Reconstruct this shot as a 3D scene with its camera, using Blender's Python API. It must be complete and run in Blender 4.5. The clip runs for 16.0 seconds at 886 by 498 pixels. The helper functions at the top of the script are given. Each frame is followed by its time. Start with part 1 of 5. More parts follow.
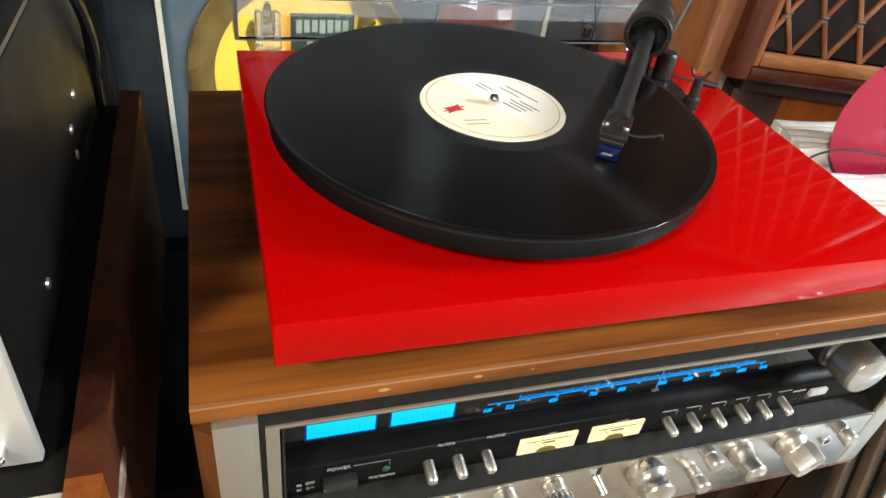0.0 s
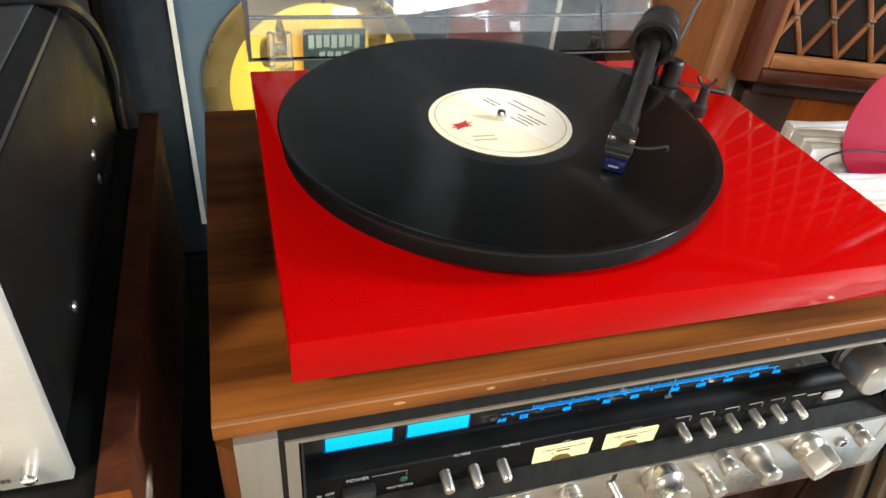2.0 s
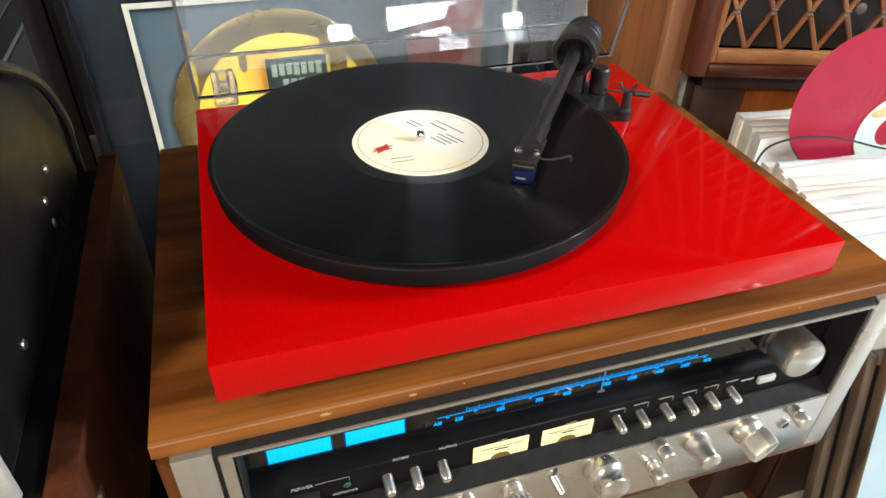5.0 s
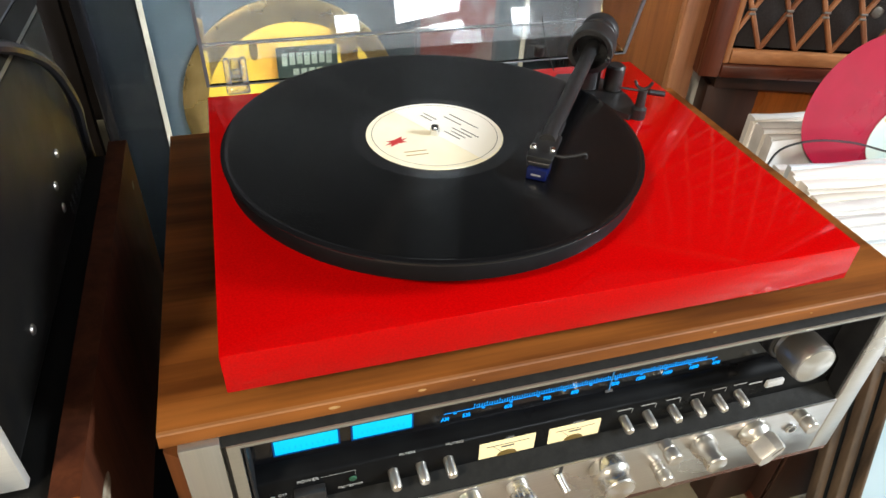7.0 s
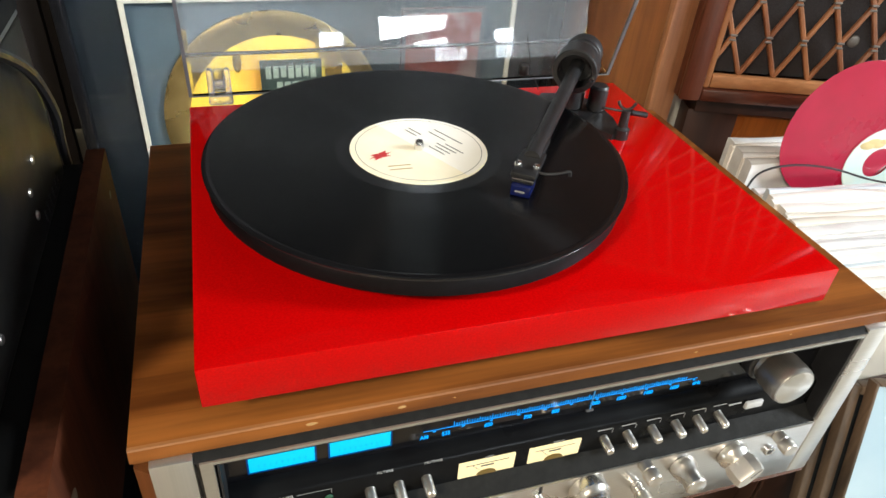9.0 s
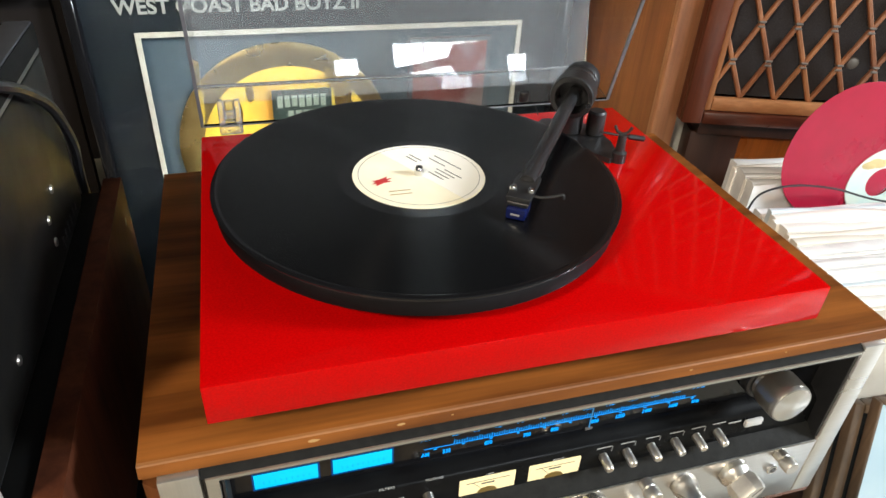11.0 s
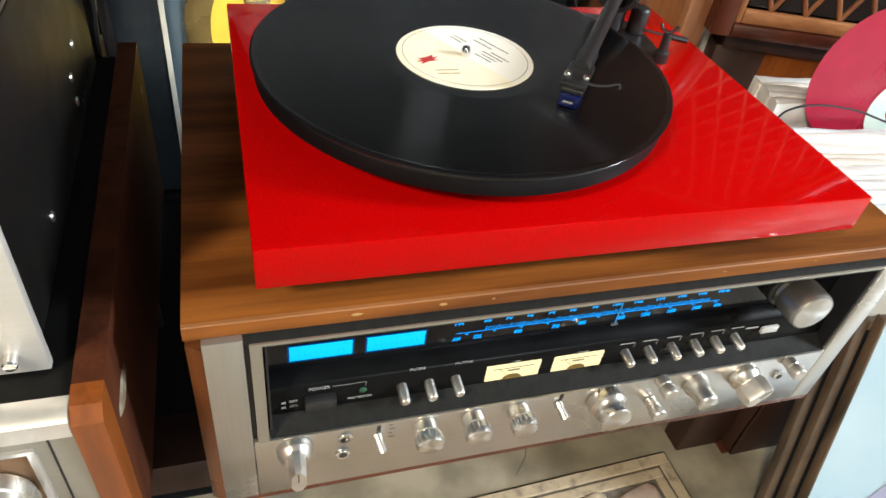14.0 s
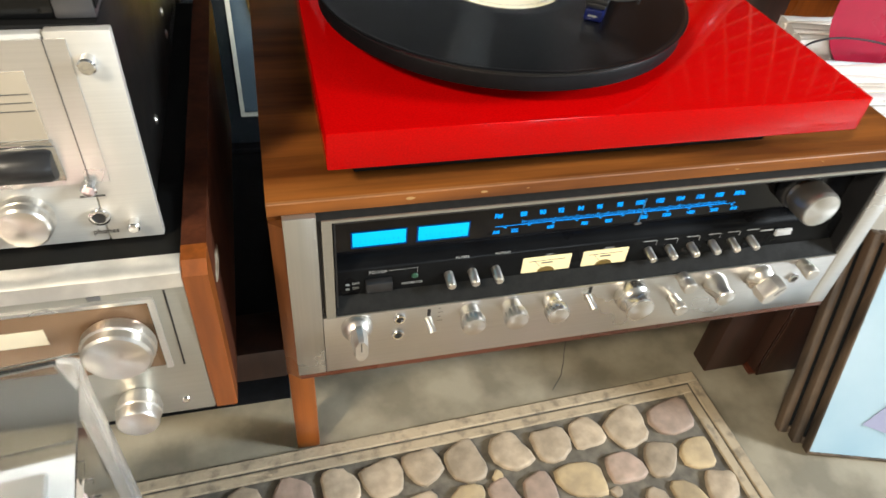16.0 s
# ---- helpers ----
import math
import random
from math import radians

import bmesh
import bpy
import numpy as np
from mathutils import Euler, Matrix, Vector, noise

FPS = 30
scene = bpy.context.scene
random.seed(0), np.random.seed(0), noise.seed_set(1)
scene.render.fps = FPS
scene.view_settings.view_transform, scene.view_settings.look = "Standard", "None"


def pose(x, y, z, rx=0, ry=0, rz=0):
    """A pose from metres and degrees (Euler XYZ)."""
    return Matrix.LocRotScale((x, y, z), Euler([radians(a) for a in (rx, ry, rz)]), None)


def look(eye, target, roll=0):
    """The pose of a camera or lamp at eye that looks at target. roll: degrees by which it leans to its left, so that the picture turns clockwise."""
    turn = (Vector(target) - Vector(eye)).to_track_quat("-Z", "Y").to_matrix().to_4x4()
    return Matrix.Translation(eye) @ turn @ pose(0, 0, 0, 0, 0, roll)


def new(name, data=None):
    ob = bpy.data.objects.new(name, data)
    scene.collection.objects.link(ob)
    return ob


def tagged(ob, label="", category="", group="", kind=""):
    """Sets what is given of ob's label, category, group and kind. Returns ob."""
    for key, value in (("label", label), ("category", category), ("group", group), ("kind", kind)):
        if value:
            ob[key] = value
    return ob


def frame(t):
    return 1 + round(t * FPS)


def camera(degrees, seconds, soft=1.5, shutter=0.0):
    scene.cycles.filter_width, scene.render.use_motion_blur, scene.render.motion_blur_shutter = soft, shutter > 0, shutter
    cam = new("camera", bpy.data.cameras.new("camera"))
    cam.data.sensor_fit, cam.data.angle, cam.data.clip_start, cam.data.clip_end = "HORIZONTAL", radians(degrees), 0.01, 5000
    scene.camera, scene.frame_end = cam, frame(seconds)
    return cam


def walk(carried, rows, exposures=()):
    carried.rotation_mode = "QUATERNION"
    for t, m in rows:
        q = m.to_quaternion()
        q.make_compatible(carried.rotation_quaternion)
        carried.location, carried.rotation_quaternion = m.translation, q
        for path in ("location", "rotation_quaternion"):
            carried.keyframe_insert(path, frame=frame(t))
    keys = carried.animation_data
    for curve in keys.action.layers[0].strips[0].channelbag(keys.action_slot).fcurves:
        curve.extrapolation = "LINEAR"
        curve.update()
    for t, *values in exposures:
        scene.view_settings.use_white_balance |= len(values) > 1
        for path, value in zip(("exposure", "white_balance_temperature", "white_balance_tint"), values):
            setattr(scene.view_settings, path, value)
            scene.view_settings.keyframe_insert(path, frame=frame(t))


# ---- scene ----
cam = camera(66.0, 16.0, shutter=0.5)
PATH = [
    (0, (-0.014, -0.234, 0.687), (0.568, 1.239, -0.533), 8.8),
    (0.5, (-0.014, -0.235, 0.687), (0.569, 1.238, -0.534), 9.0),
    (1, (-0.014, -0.233, 0.69), (0.563, 1.246, -0.526), 8.4),
    (1.5, (-0.015, -0.235, 0.689), (0.554, 1.241, -0.536), 8.4),
    (2, (-0.012, -0.238, 0.699), (0.521, 1.256, -0.52), 6.3),
    (2.5, (-0.005, -0.25, 0.71), (0.481, 1.274, -0.491), 3.9),
    (3, (0.003, -0.256, 0.721), (0.465, 1.288, -0.464), 1.6),
    (3.5, (0.023, -0.272, 0.739), (0.442, 1.307, -0.414), -1.7),
    (4, (0.041, -0.287, 0.745), (0.445, 1.306, -0.395), -2.7),
    (4.5, (0.043, -0.279, 0.731), (0.5, 1.257, -0.465), -0.2),
    (5, (0.041, -0.273, 0.724), (0.53, 1.245, -0.482), 1.2),
    (5.2, (0.046, -0.274, 0.724), (0.526, 1.237, -0.495), 0.6),
    (7.5, (0.033, -0.266, 0.722), (0.543, 1.238, -0.495), 4.0),
    (8, (0.033, -0.265, 0.719), (0.579, 1.243, -0.476), 5.2),
    (10.3, (0.038, -0.272, 0.72), (0.569, 1.256, -0.455), 4.0),
    (10.5, (0.044, -0.274, 0.725), (0.559, 1.26, -0.45), 3.5),
    (11, (0.041, -0.282, 0.728), (0.55, 1.293, -0.394), 3.3),
    (11.5, (0.042, -0.289, 0.726), (0.528, 1.283, -0.409), 3.2),
    (12, (0.036, -0.295, 0.717), (0.488, 1.273, -0.439), 3.1),
    (12.5, (0.024, -0.296, 0.714), (0.483, 1.252, -0.466), 3.8),
    (12.7, (0.012, -0.296, 0.711), (0.456, 1.251, -0.476), 3.3),
    (13, (0.008, -0.293, 0.726), (0.445, 1.239, -0.483), 4.2),
    (13.3, (0.005, -0.292, 0.718), (0.457, 1.189, -0.549), 4.8),
    (13.5, (0.005, -0.289, 0.716), (0.484, 1.171, -0.564), 6.0),
    (13.8, (0.0, -0.282, 0.707), (0.531, 1.137, -0.599), 8.1),
    (14, (-0.004, -0.276, 0.701), (0.553, 1.131, -0.606), 9.2),
    (14.5, (-0.028, -0.26, 0.686), (0.502, 1.127, -0.654), 9.3),
    (15, (-0.045, -0.248, 0.672), (0.461, 1.081, -0.734), 11.5),
    (15.3, (-0.049, -0.271, 0.667), (0.424, 1.043, -0.766), 10.8),
    (15.5, (-0.046, -0.291, 0.671), (0.437, 1.039, -0.742), 9.7),
    (16, (-0.03, -0.367, 0.698), (0.41, 1.04, -0.655), 5.8),
]
walk(cam, [(t, look(eye, target, roll)) for t, eye, target, roll in PATH])

# ---- light ----
world = bpy.data.worlds.new("world")
scene.world = world
world.use_nodes = True
wn = world.node_tree.nodes
sky = wn.new("ShaderNodeTexSky")
sky.sky_type = "NISHITA"
sky.sun_disc = False
sky.sun_elevation, sky.sun_rotation = radians(40), radians(160)
world.node_tree.links.new(sky.outputs[0], wn["Background"].inputs[0])
wn["Background"].inputs[1].default_value = 0.12
scene.view_settings.exposure = 0.08


def window_light(loc, target, sx, sy, watts, colour):
    la = bpy.data.lights.new("window_light", "AREA")
    la.shape, la.size, la.size_y, la.energy, la.color = "RECTANGLE", sx, sy, watts, colour
    ob = new("window_light", la)
    ob.matrix_world = look(loc, target)
    return ob


DAY = (0.86, 0.94, 1.0)
WARM = (1.0, 0.87, 0.68)
WINDOW_WATTS = 130
EAST_WATTS = 235
SIDE_WATTS = 30
# ceiling lamps: x, y, length along x, along y, watts
LAMPS = [(-1.85, -1.75, 0.6, 0.4, 165)]

# ---- materials ----


def mk(name, base, rough=0.5, metal=0.0, second=None, scale=30.0, stretch=(1, 1, 1), bump=0.0, bscale=400.0, coat=0.0,
       emit=0.0, rvar=0.08, mid=(0.35, 0.7), rand=0.0, spec=0.5):
    """A procedural surface: two colours mixed by noise, uneven gloss and fine relief."""
    m = bpy.data.materials.new(name)
    m.use_nodes = True
    nt, n = m.node_tree, m.node_tree.nodes
    b = n["Principled BSDF"]
    b.inputs["Roughness"].default_value, b.inputs["Metallic"].default_value = rough, metal
    b.inputs["Specular IOR Level"].default_value = spec
    b.inputs["Coat Weight"].default_value, b.inputs["Coat Roughness"].default_value = coat, 0.06
    tc = n.new("ShaderNodeTexCoord")
    mp = n.new("ShaderNodeMapping")
    mp.inputs["Scale"].default_value = stretch
    nt.links.new(tc.outputs["Object"], mp.inputs[0])
    tx = n.new("ShaderNodeTexNoise")
    tx.inputs["Scale"].default_value, tx.inputs["Detail"].default_value = scale, 6.0
    nt.links.new(mp.outputs[0], tx.inputs["Vector"])
    second = second or tuple(c * 0.8 for c in base)
    rp = n.new("ShaderNodeValToRGB")
    rp.color_ramp.elements[0].position, rp.color_ramp.elements[1].position = mid
    rp.color_ramp.elements[0].color, rp.color_ramp.elements[1].color = (*second, 1), (*base, 1)
    nt.links.new(tx.outputs["Fac"], rp.inputs[0])
    col = rp.outputs[0]
    if rand:
        oi, hs, mr = n.new("ShaderNodeObjectInfo"), n.new("ShaderNodeHueSaturation"), n.new("ShaderNodeMapRange")
        mr.inputs[3].default_value, mr.inputs[4].default_value = 1 - rand, 1 + rand
        nt.links.new(oi.outputs["Random"], mr.inputs[0])
        nt.links.new(mr.outputs[0], hs.inputs["Value"])
        nt.links.new(col, hs.inputs["Color"])
        col = hs.outputs[0]
    nt.links.new(col, b.inputs["Base Color"])
    if emit:
        nt.links.new(col, b.inputs["Emission Color"])
        b.inputs["Emission Strength"].default_value = emit
    if rvar:
        t2, mr = n.new("ShaderNodeTexNoise"), n.new("ShaderNodeMapRange")
        t2.inputs["Scale"].default_value, t2.inputs["Detail"].default_value = scale * 0.4 + 5, 4.0
        nt.links.new(tc.outputs["Object"], t2.inputs["Vector"])
        mr.inputs[1].default_value, mr.inputs[2].default_value = 0.3, 0.7
        mr.inputs[3].default_value, mr.inputs[4].default_value = max(0.02, rough - rvar), min(1, rough + rvar)
        nt.links.new(t2.outputs["Fac"], mr.inputs[0])
        nt.links.new(mr.outputs[0], b.inputs["Roughness"])
    if bump:
        t3, bp = n.new("ShaderNodeTexNoise"), n.new("ShaderNodeBump")
        t3.inputs["Scale"].default_value, t3.inputs["Detail"].default_value = bscale, 5.0
        nt.links.new(mp.outputs[0], t3.inputs["Vector"])
        bp.inputs["Strength"].default_value, bp.inputs["Distance"].default_value = bump, 0.002
        nt.links.new(t3.outputs["Fac"], bp.inputs["Height"])
        nt.links.new(bp.outputs[0], b.inputs["Normal"])
    return m


def wood(name, light, dark, along="x", rough=0.35, coat=0.15, wear=0.0):
    """Veneer: long grain along one axis, darker bands and fine pores."""
    st = {"x": (1.6, 13, 13), "y": (13, 1.6, 13), "z": (13, 13, 1.6)}[along]
    m = mk(name, light, rough, second=dark, scale=3.2, stretch=st, bump=0.06, bscale=26, coat=coat, mid=(0.36, 0.62))
    nt, n = m.node_tree, m.node_tree.nodes
    b = n["Principled BSDF"]
    src = b.inputs["Base Color"].links[0].from_socket
    tc = n.new("ShaderNodeTexCoord")
    mp = n.new("ShaderNodeMapping")
    mp.inputs["Scale"].default_value = tuple(0.5 if v < 2 else 60 for v in st)
    tx = n.new("ShaderNodeTexNoise")
    tx.inputs["Scale"].default_value, tx.inputs["Detail"].default_value, tx.inputs["Distortion"].default_value = 4.0, 5.0, 0.6
    nt.links.new(tc.outputs["Object"], mp.inputs[0])
    nt.links.new(mp.outputs[0], tx.inputs["Vector"])
    mr = n.new("ShaderNodeMapRange")
    mr.inputs[1].default_value, mr.inputs[2].default_value = 0.3, 0.65
    mr.inputs[3].default_value, mr.inputs[4].default_value = 0.82, 1.07
    nt.links.new(tx.outputs["Fac"], mr.inputs[0])
    mx = n.new("ShaderNodeMix")
    mx.data_type, mx.blend_type = "RGBA", "MULTIPLY"
    mx.inputs["Factor"].default_value = 1.0
    nt.links.new(src, mx.inputs["A"])
    nt.links.new(mr.outputs[0], mx.inputs["B"])
    nt.links.new(mx.outputs["Result"], b.inputs["Base Color"])
    return m


def brushed(name, base, rough, along="x", metal=0.85):
    st = {"x": (2, 260, 260), "y": (260, 2, 260), "z": (260, 260, 2)}[along]
    return mk(name, base, rough, metal, second=tuple(c * 0.94 for c in base), scale=3, stretch=st, bump=0.012, bscale=4, rvar=0.07)


def glow(name, colour, strength):
    m = bpy.data.materials.new(name)
    m.use_nodes = True
    b = m.node_tree.nodes["Principled BSDF"]
    b.inputs["Base Color"].default_value = (*[c * 0.1 for c in colour], 1)
    b.inputs["Specular IOR Level"].default_value = 0.15
    b.inputs["Emission Color"].default_value, b.inputs["Emission Strength"].default_value = (*colour, 1), strength
    b.inputs["Roughness"].default_value = 0.4
    return m


def clear(name, tint, rough=0.02, ior=1.1):
    m = bpy.data.materials.new(name)
    m.use_nodes = True
    b = m.node_tree.nodes["Principled BSDF"]
    b.inputs["Base Color"].default_value = (*tint, 1)
    b.inputs["Transmission Weight"].default_value, b.inputs["Roughness"].default_value, b.inputs["IOR"].default_value = 1.0, rough, ior
    return m


WALNUT_X = wood("walnut_veneer_x", (0.225, 0.075, 0.014), (0.095, 0.029, 0.0055), "x", 0.42, 0.0)
WALNUT_X.node_tree.nodes["Principled BSDF"].inputs["Specular IOR Level"].default_value = 0.2
WALNUT_Z = wood("walnut_veneer_z", (0.17, 0.06, 0.018), (0.09, 0.03, 0.009), "z", 0.33, 0.1)
EDGEWOOD = wood("pale_edge_wood", (0.28, 0.115, 0.036), (0.15, 0.055, 0.017), "x", 0.45, 0.0)
ORANGE_Z = wood("orange_wood", (0.27, 0.075, 0.013), (0.15, 0.038, 0.007), "z", 0.32, 0.2)
MAHOG_X = wood("mahogany_x", (0.1, 0.026, 0.012), (0.05, 0.012, 0.006), "x", 0.3, 0.25)
MAHOG_Z = wood("mahogany_z", (0.1, 0.026, 0.012), (0.05, 0.012, 0.006), "z", 0.3, 0.25)
TEAK_X = wood("light_bead", (0.42, 0.19, 0.08), (0.28, 0.11, 0.04), "x", 0.35, 0.2)
LATTICE = wood("lattice_wood", (0.3, 0.12, 0.045), (0.18, 0.06, 0.022), "z", 0.4, 0.15)
DARKLEG = wood("dark_brown_post", (0.035, 0.012, 0.006), (0.018, 0.006, 0.003), "z", 0.5, 0.0)
# Side panel wood with the shade of the gap mixed into its brown.
SHADED_SIDE = wood("shaded_side_wood", (0.075, 0.022, 0.009), (0.04, 0.011, 0.005), "z", 0.6, 0.0)
SHADED_SIDE.node_tree.nodes["Principled BSDF"].inputs["Specular IOR Level"].default_value = 0.12
# Shaded and lit tones of the cabinet's wood.
SHADED_PANEL = wood("shaded_panel_wood", (0.2, 0.075, 0.025), (0.12, 0.04, 0.014), "z", 0.4, 0.1)
LIT_STRIP = wood("lit_strip_wood", (0.33, 0.15, 0.07), (0.23, 0.09, 0.04), "z", 0.4, 0.1)
RED = mk("red_lacquer", (0.5, 0.0012, 0.0014), 0.06, second=(0.38, 0.001, 0.0012), scale=700, coat=0.0, bump=0.0006, bscale=900, rvar=0.015, spec=0.14)
ALU = brushed("brushed_aluminium", (0.74, 0.72, 0.69), 0.3)
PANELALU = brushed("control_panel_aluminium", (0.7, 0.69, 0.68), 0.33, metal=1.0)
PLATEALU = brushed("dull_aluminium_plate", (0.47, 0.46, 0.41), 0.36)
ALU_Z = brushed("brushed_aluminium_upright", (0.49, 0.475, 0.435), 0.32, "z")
ALU_PALE = brushed("pale_aluminium", (0.66, 0.635, 0.58), 0.42, metal=0.5)
KNOB = brushed("turned_metal", (0.68, 0.65, 0.6), 0.3, "y", 0.95)
# Darker copy of the knob metal, with dark reflections put into its colour.
KNOBDARK = brushed("darkened_turned_metal", (0.42, 0.4, 0.37), 0.32, "y", 0.95)
KNOBFACE = mk("knob_face", (0.78, 0.75, 0.7), 0.36, 0.9, second=(0.7, 0.67, 0.63), scale=200, rvar=0.02)
CHROME = mk("chrome", (0.85, 0.85, 0.85), 0.1, 1.0)
BLACK = mk("black_plastic", (0.012, 0.012, 0.013), 0.42, second=(0.008, 0.008, 0.009), scale=120, bump=0.05)
SATIN = mk("black_satin_metal", (0.017, 0.017, 0.018), 0.36, second=(0.012, 0.012, 0.013), scale=90, bump=0.03, bscale=1500)
CASE = mk("black_painted_steel", (0.007, 0.0065, 0.0055), 0.46, spec=0.15, second=(0.005, 0.005, 0.005), scale=60, bump=0.04, bscale=900, rvar=0.05)
DUSTY = mk("dusty_black_trim", (0.015, 0.015, 0.014), 0.7, second=(0.010, 0.010, 0.0095), scale=200, bump=0.1, spec=0.1)
DIAL = mk("smoked_dial_glass", (0.006, 0.0065, 0.008), 0.12, second=(0.003, 0.003, 0.004), scale=20, rvar=0.04, spec=0.3)
SWITCHBLACK = mk("black_switch_panel", (0.005, 0.0055, 0.006), 0.3, second=(0.003, 0.003, 0.0035), scale=40, rvar=0.05, spec=0.1)
GREYMETAL = mk("grey_painted_metal", (0.13, 0.13, 0.135), 0.4, second=(0.09, 0.09, 0.09), scale=60)
WHITEPRINT = mk("pale_print", (0.32, 0.32, 0.31), 0.5)
DARKPRINT = mk("dark_print", (0.1, 0.09, 0.08), 0.6)
CYAN = glow("cyan_backlight", (0.0, 0.64, 1.0), 1.0)
BLUE = glow("blue_backlight", (0.0, 0.34, 1.0), 1.4)
CREAM = glow("cream_backlight", (1.0, 0.86, 0.46), 1.12)
BLUEFRINGE = glow("deep_blue_fringe", (0.0, 0.045, 0.2), 1.0)
GREENLED = mk("green_lens", (0.02, 0.09, 0.05), 0.3)

# ---- building helpers ----


def thing(name, label, category, loc=(0, 0, 0), group="", kind=""):
    """An Empty at the thing's base, which parents its parts."""
    ob = new(name)
    ob.location = loc
    ob.empty_display_size = 0.02
    return tagged(ob, label, category, group, kind)


def finish(bm, name, material, smooth=35):
    me = bpy.data.meshes.new(name)
    bmesh.ops.recalc_face_normals(bm, faces=bm.faces)
    bm.to_mesh(me)
    bm.free()
    me.materials.append(material)
    if smooth:
        for p in me.polygons:
            p.use_smooth = True
        me.set_sharp_from_angle(angle=radians(smooth))
    return me


def part(name, bm, material, parent=None, label="", smooth=35):
    """Links a bmesh, built in world metres, as one mesh object under a thing or under a part."""
    ob = new(name, finish(bm, name, material, smooth))
    if parent:
        ob.parent = parent
        if parent.parent is None and parent.type == "EMPTY":
            ob.matrix_parent_inverse = Matrix.Translation(-Vector(parent.location))
    return tagged(ob, label)


def box(x0, x1, y0, y1, z0, z1, bevel=0.0, seg=2, bm=None, m=None):
    bm = bm or bmesh.new()
    vs = [bm.verts.new((x, y, z)) for x in (x0, x1) for y in (y0, y1) for z in (z0, z1)]
    fs = [bm.faces.new([vs[i] for i in q]) for q in ((0, 1, 3, 2), (4, 6, 7, 5), (0, 4, 5, 1), (2, 3, 7, 6), (0, 2, 6, 4), (1, 5, 7, 3))]
    if bevel:
        es = list({e for f in fs for e in f.edges})
        r = bmesh.ops.bevel(bm, geom=es, offset=bevel, segments=seg, profile=0.5, affect="EDGES")
        vs = list({v for v in r["verts"]} | {v for f in r["faces"] for v in f.verts})
    if m is not None:
        bmesh.ops.transform(bm, matrix=m, verts=[v for v in vs if v.is_valid])
    return bm


def lathe(profile, seg=48, m=None, bm=None, close=True):
    """Turns (radius, height) pairs round the z axis, then applies m."""
    bm = bm or bmesh.new()
    made, rings = [], []
    for r, h in profile:
        if r < 1e-6:
            ring = [bm.verts.new((0, 0, h))]
        else:
            ring = [bm.verts.new((r * math.cos(2 * math.pi * i / seg), r * math.sin(2 * math.pi * i / seg), h)) for i in range(seg)]
        rings.append(ring)
        made += ring
    for a, b in zip(rings, rings[1:]):
        for i in range(seg):
            j = (i + 1) % seg
            if len(a) == 1 and len(b) == 1:
                continue
            if len(a) == 1:
                bm.faces.new((a[0], b[i], b[j]))
            elif len(b) == 1:
                bm.faces.new((a[i], b[0], a[j]))
            else:
                bm.faces.new((a[i], b[i], b[j], a[j]))
    if m is not None:
        bmesh.ops.transform(bm, matrix=m, verts=made)
    return bm


def toward(p, d):
    """A pose at p whose z axis points along d."""
    return Matrix.Translation(p) @ Vector(d).to_track_quat("Z", "Y").to_matrix().to_4x4()


def rod(a, b, r, seg=12, r2=None, bm=None):
    a, b = Vector(a), Vector(b)
    h = (b - a).length
    r2 = r if r2 is None else r2
    return lathe([(0, 0), (r, 0), (r2, h), (0, h)], seg, toward(a, b - a), bm)


def tube(points, r, seg=8, bm=None):
    """A round cord through points."""
    bm = bm or bmesh.new()
    pts = [Vector(p) for p in points]
    fine = []
    for i in range(len(pts) - 1):
        p0, p1, p2, p3 = pts[max(i - 1, 0)], pts[i], pts[i + 1], pts[min(i + 2, len(pts) - 1)]
        for k in range(6):
            t = k / 6
            fine.append(0.5 * (2 * p1 + (p2 - p0) * t + (2 * p0 - 5 * p1 + 4 * p2 - p3) * t * t + (3 * p1 - p0 - 3 * p2 + p3) * t ** 3))
    fine.append(pts[-1])
    rings = []
    for i, p in enumerate(fine):
        d = (fine[min(i + 1, len(fine) - 1)] - fine[max(i - 1, 0)]).normalized()
        m = toward(p, d)
        rings.append([bm.verts.new(m @ Vector((r * math.cos(2 * math.pi * k / seg), r * math.sin(2 * math.pi * k / seg), 0))) for k in range(seg)])
    for a, b in zip(rings, rings[1:]):
        for k in range(seg):
            bm.faces.new((a[k], a[(k + 1) % seg], b[(k + 1) % seg], b[k]))
    bm.faces.new(rings[0])
    bm.faces.new(rings[-1])
    return bm


def prism(outline, x0, x1, bm=None, axis="x"):
    """A (y, z) outline drawn out along x (or an (x, z) outline along y, or (x, y) along z)."""
    bm = bm or bmesh.new()
    put = {"x": lambda a, b, c: (c, a, b), "y": lambda a, b, c: (a, c, b), "z": lambda a, b, c: (a, b, c)}[axis]
    lo = [bm.verts.new(put(a, b, x0)) for a, b in outline]
    hi = [bm.verts.new(put(a, b, x1)) for a, b in outline]
    n = len(outline)
    for i in range(n):
        bm.faces.new((lo[i], lo[(i + 1) % n], hi[(i + 1) % n], hi[i]))
    bm.faces.new(lo)
    bm.faces.new(hi)
    return bm


def words(text, size, m, material, parent, name="lettering", depth=0.0002, align="CENTER", bold=0.0):
    cu = bpy.data.curves.new(name, "FONT")
    cu.body, cu.size, cu.align_x, cu.align_y, cu.extrude, cu.offset = text, size, align, "CENTER", depth, bold
    cu.materials.append(material)
    ob = new(name, cu)
    ob.parent = parent
    if parent is not None and parent.parent is None and parent.type == "EMPTY":
        ob.matrix_parent_inverse = Matrix.Translation(-Vector(parent.location))
    ob.matrix_basis = m
    return ob


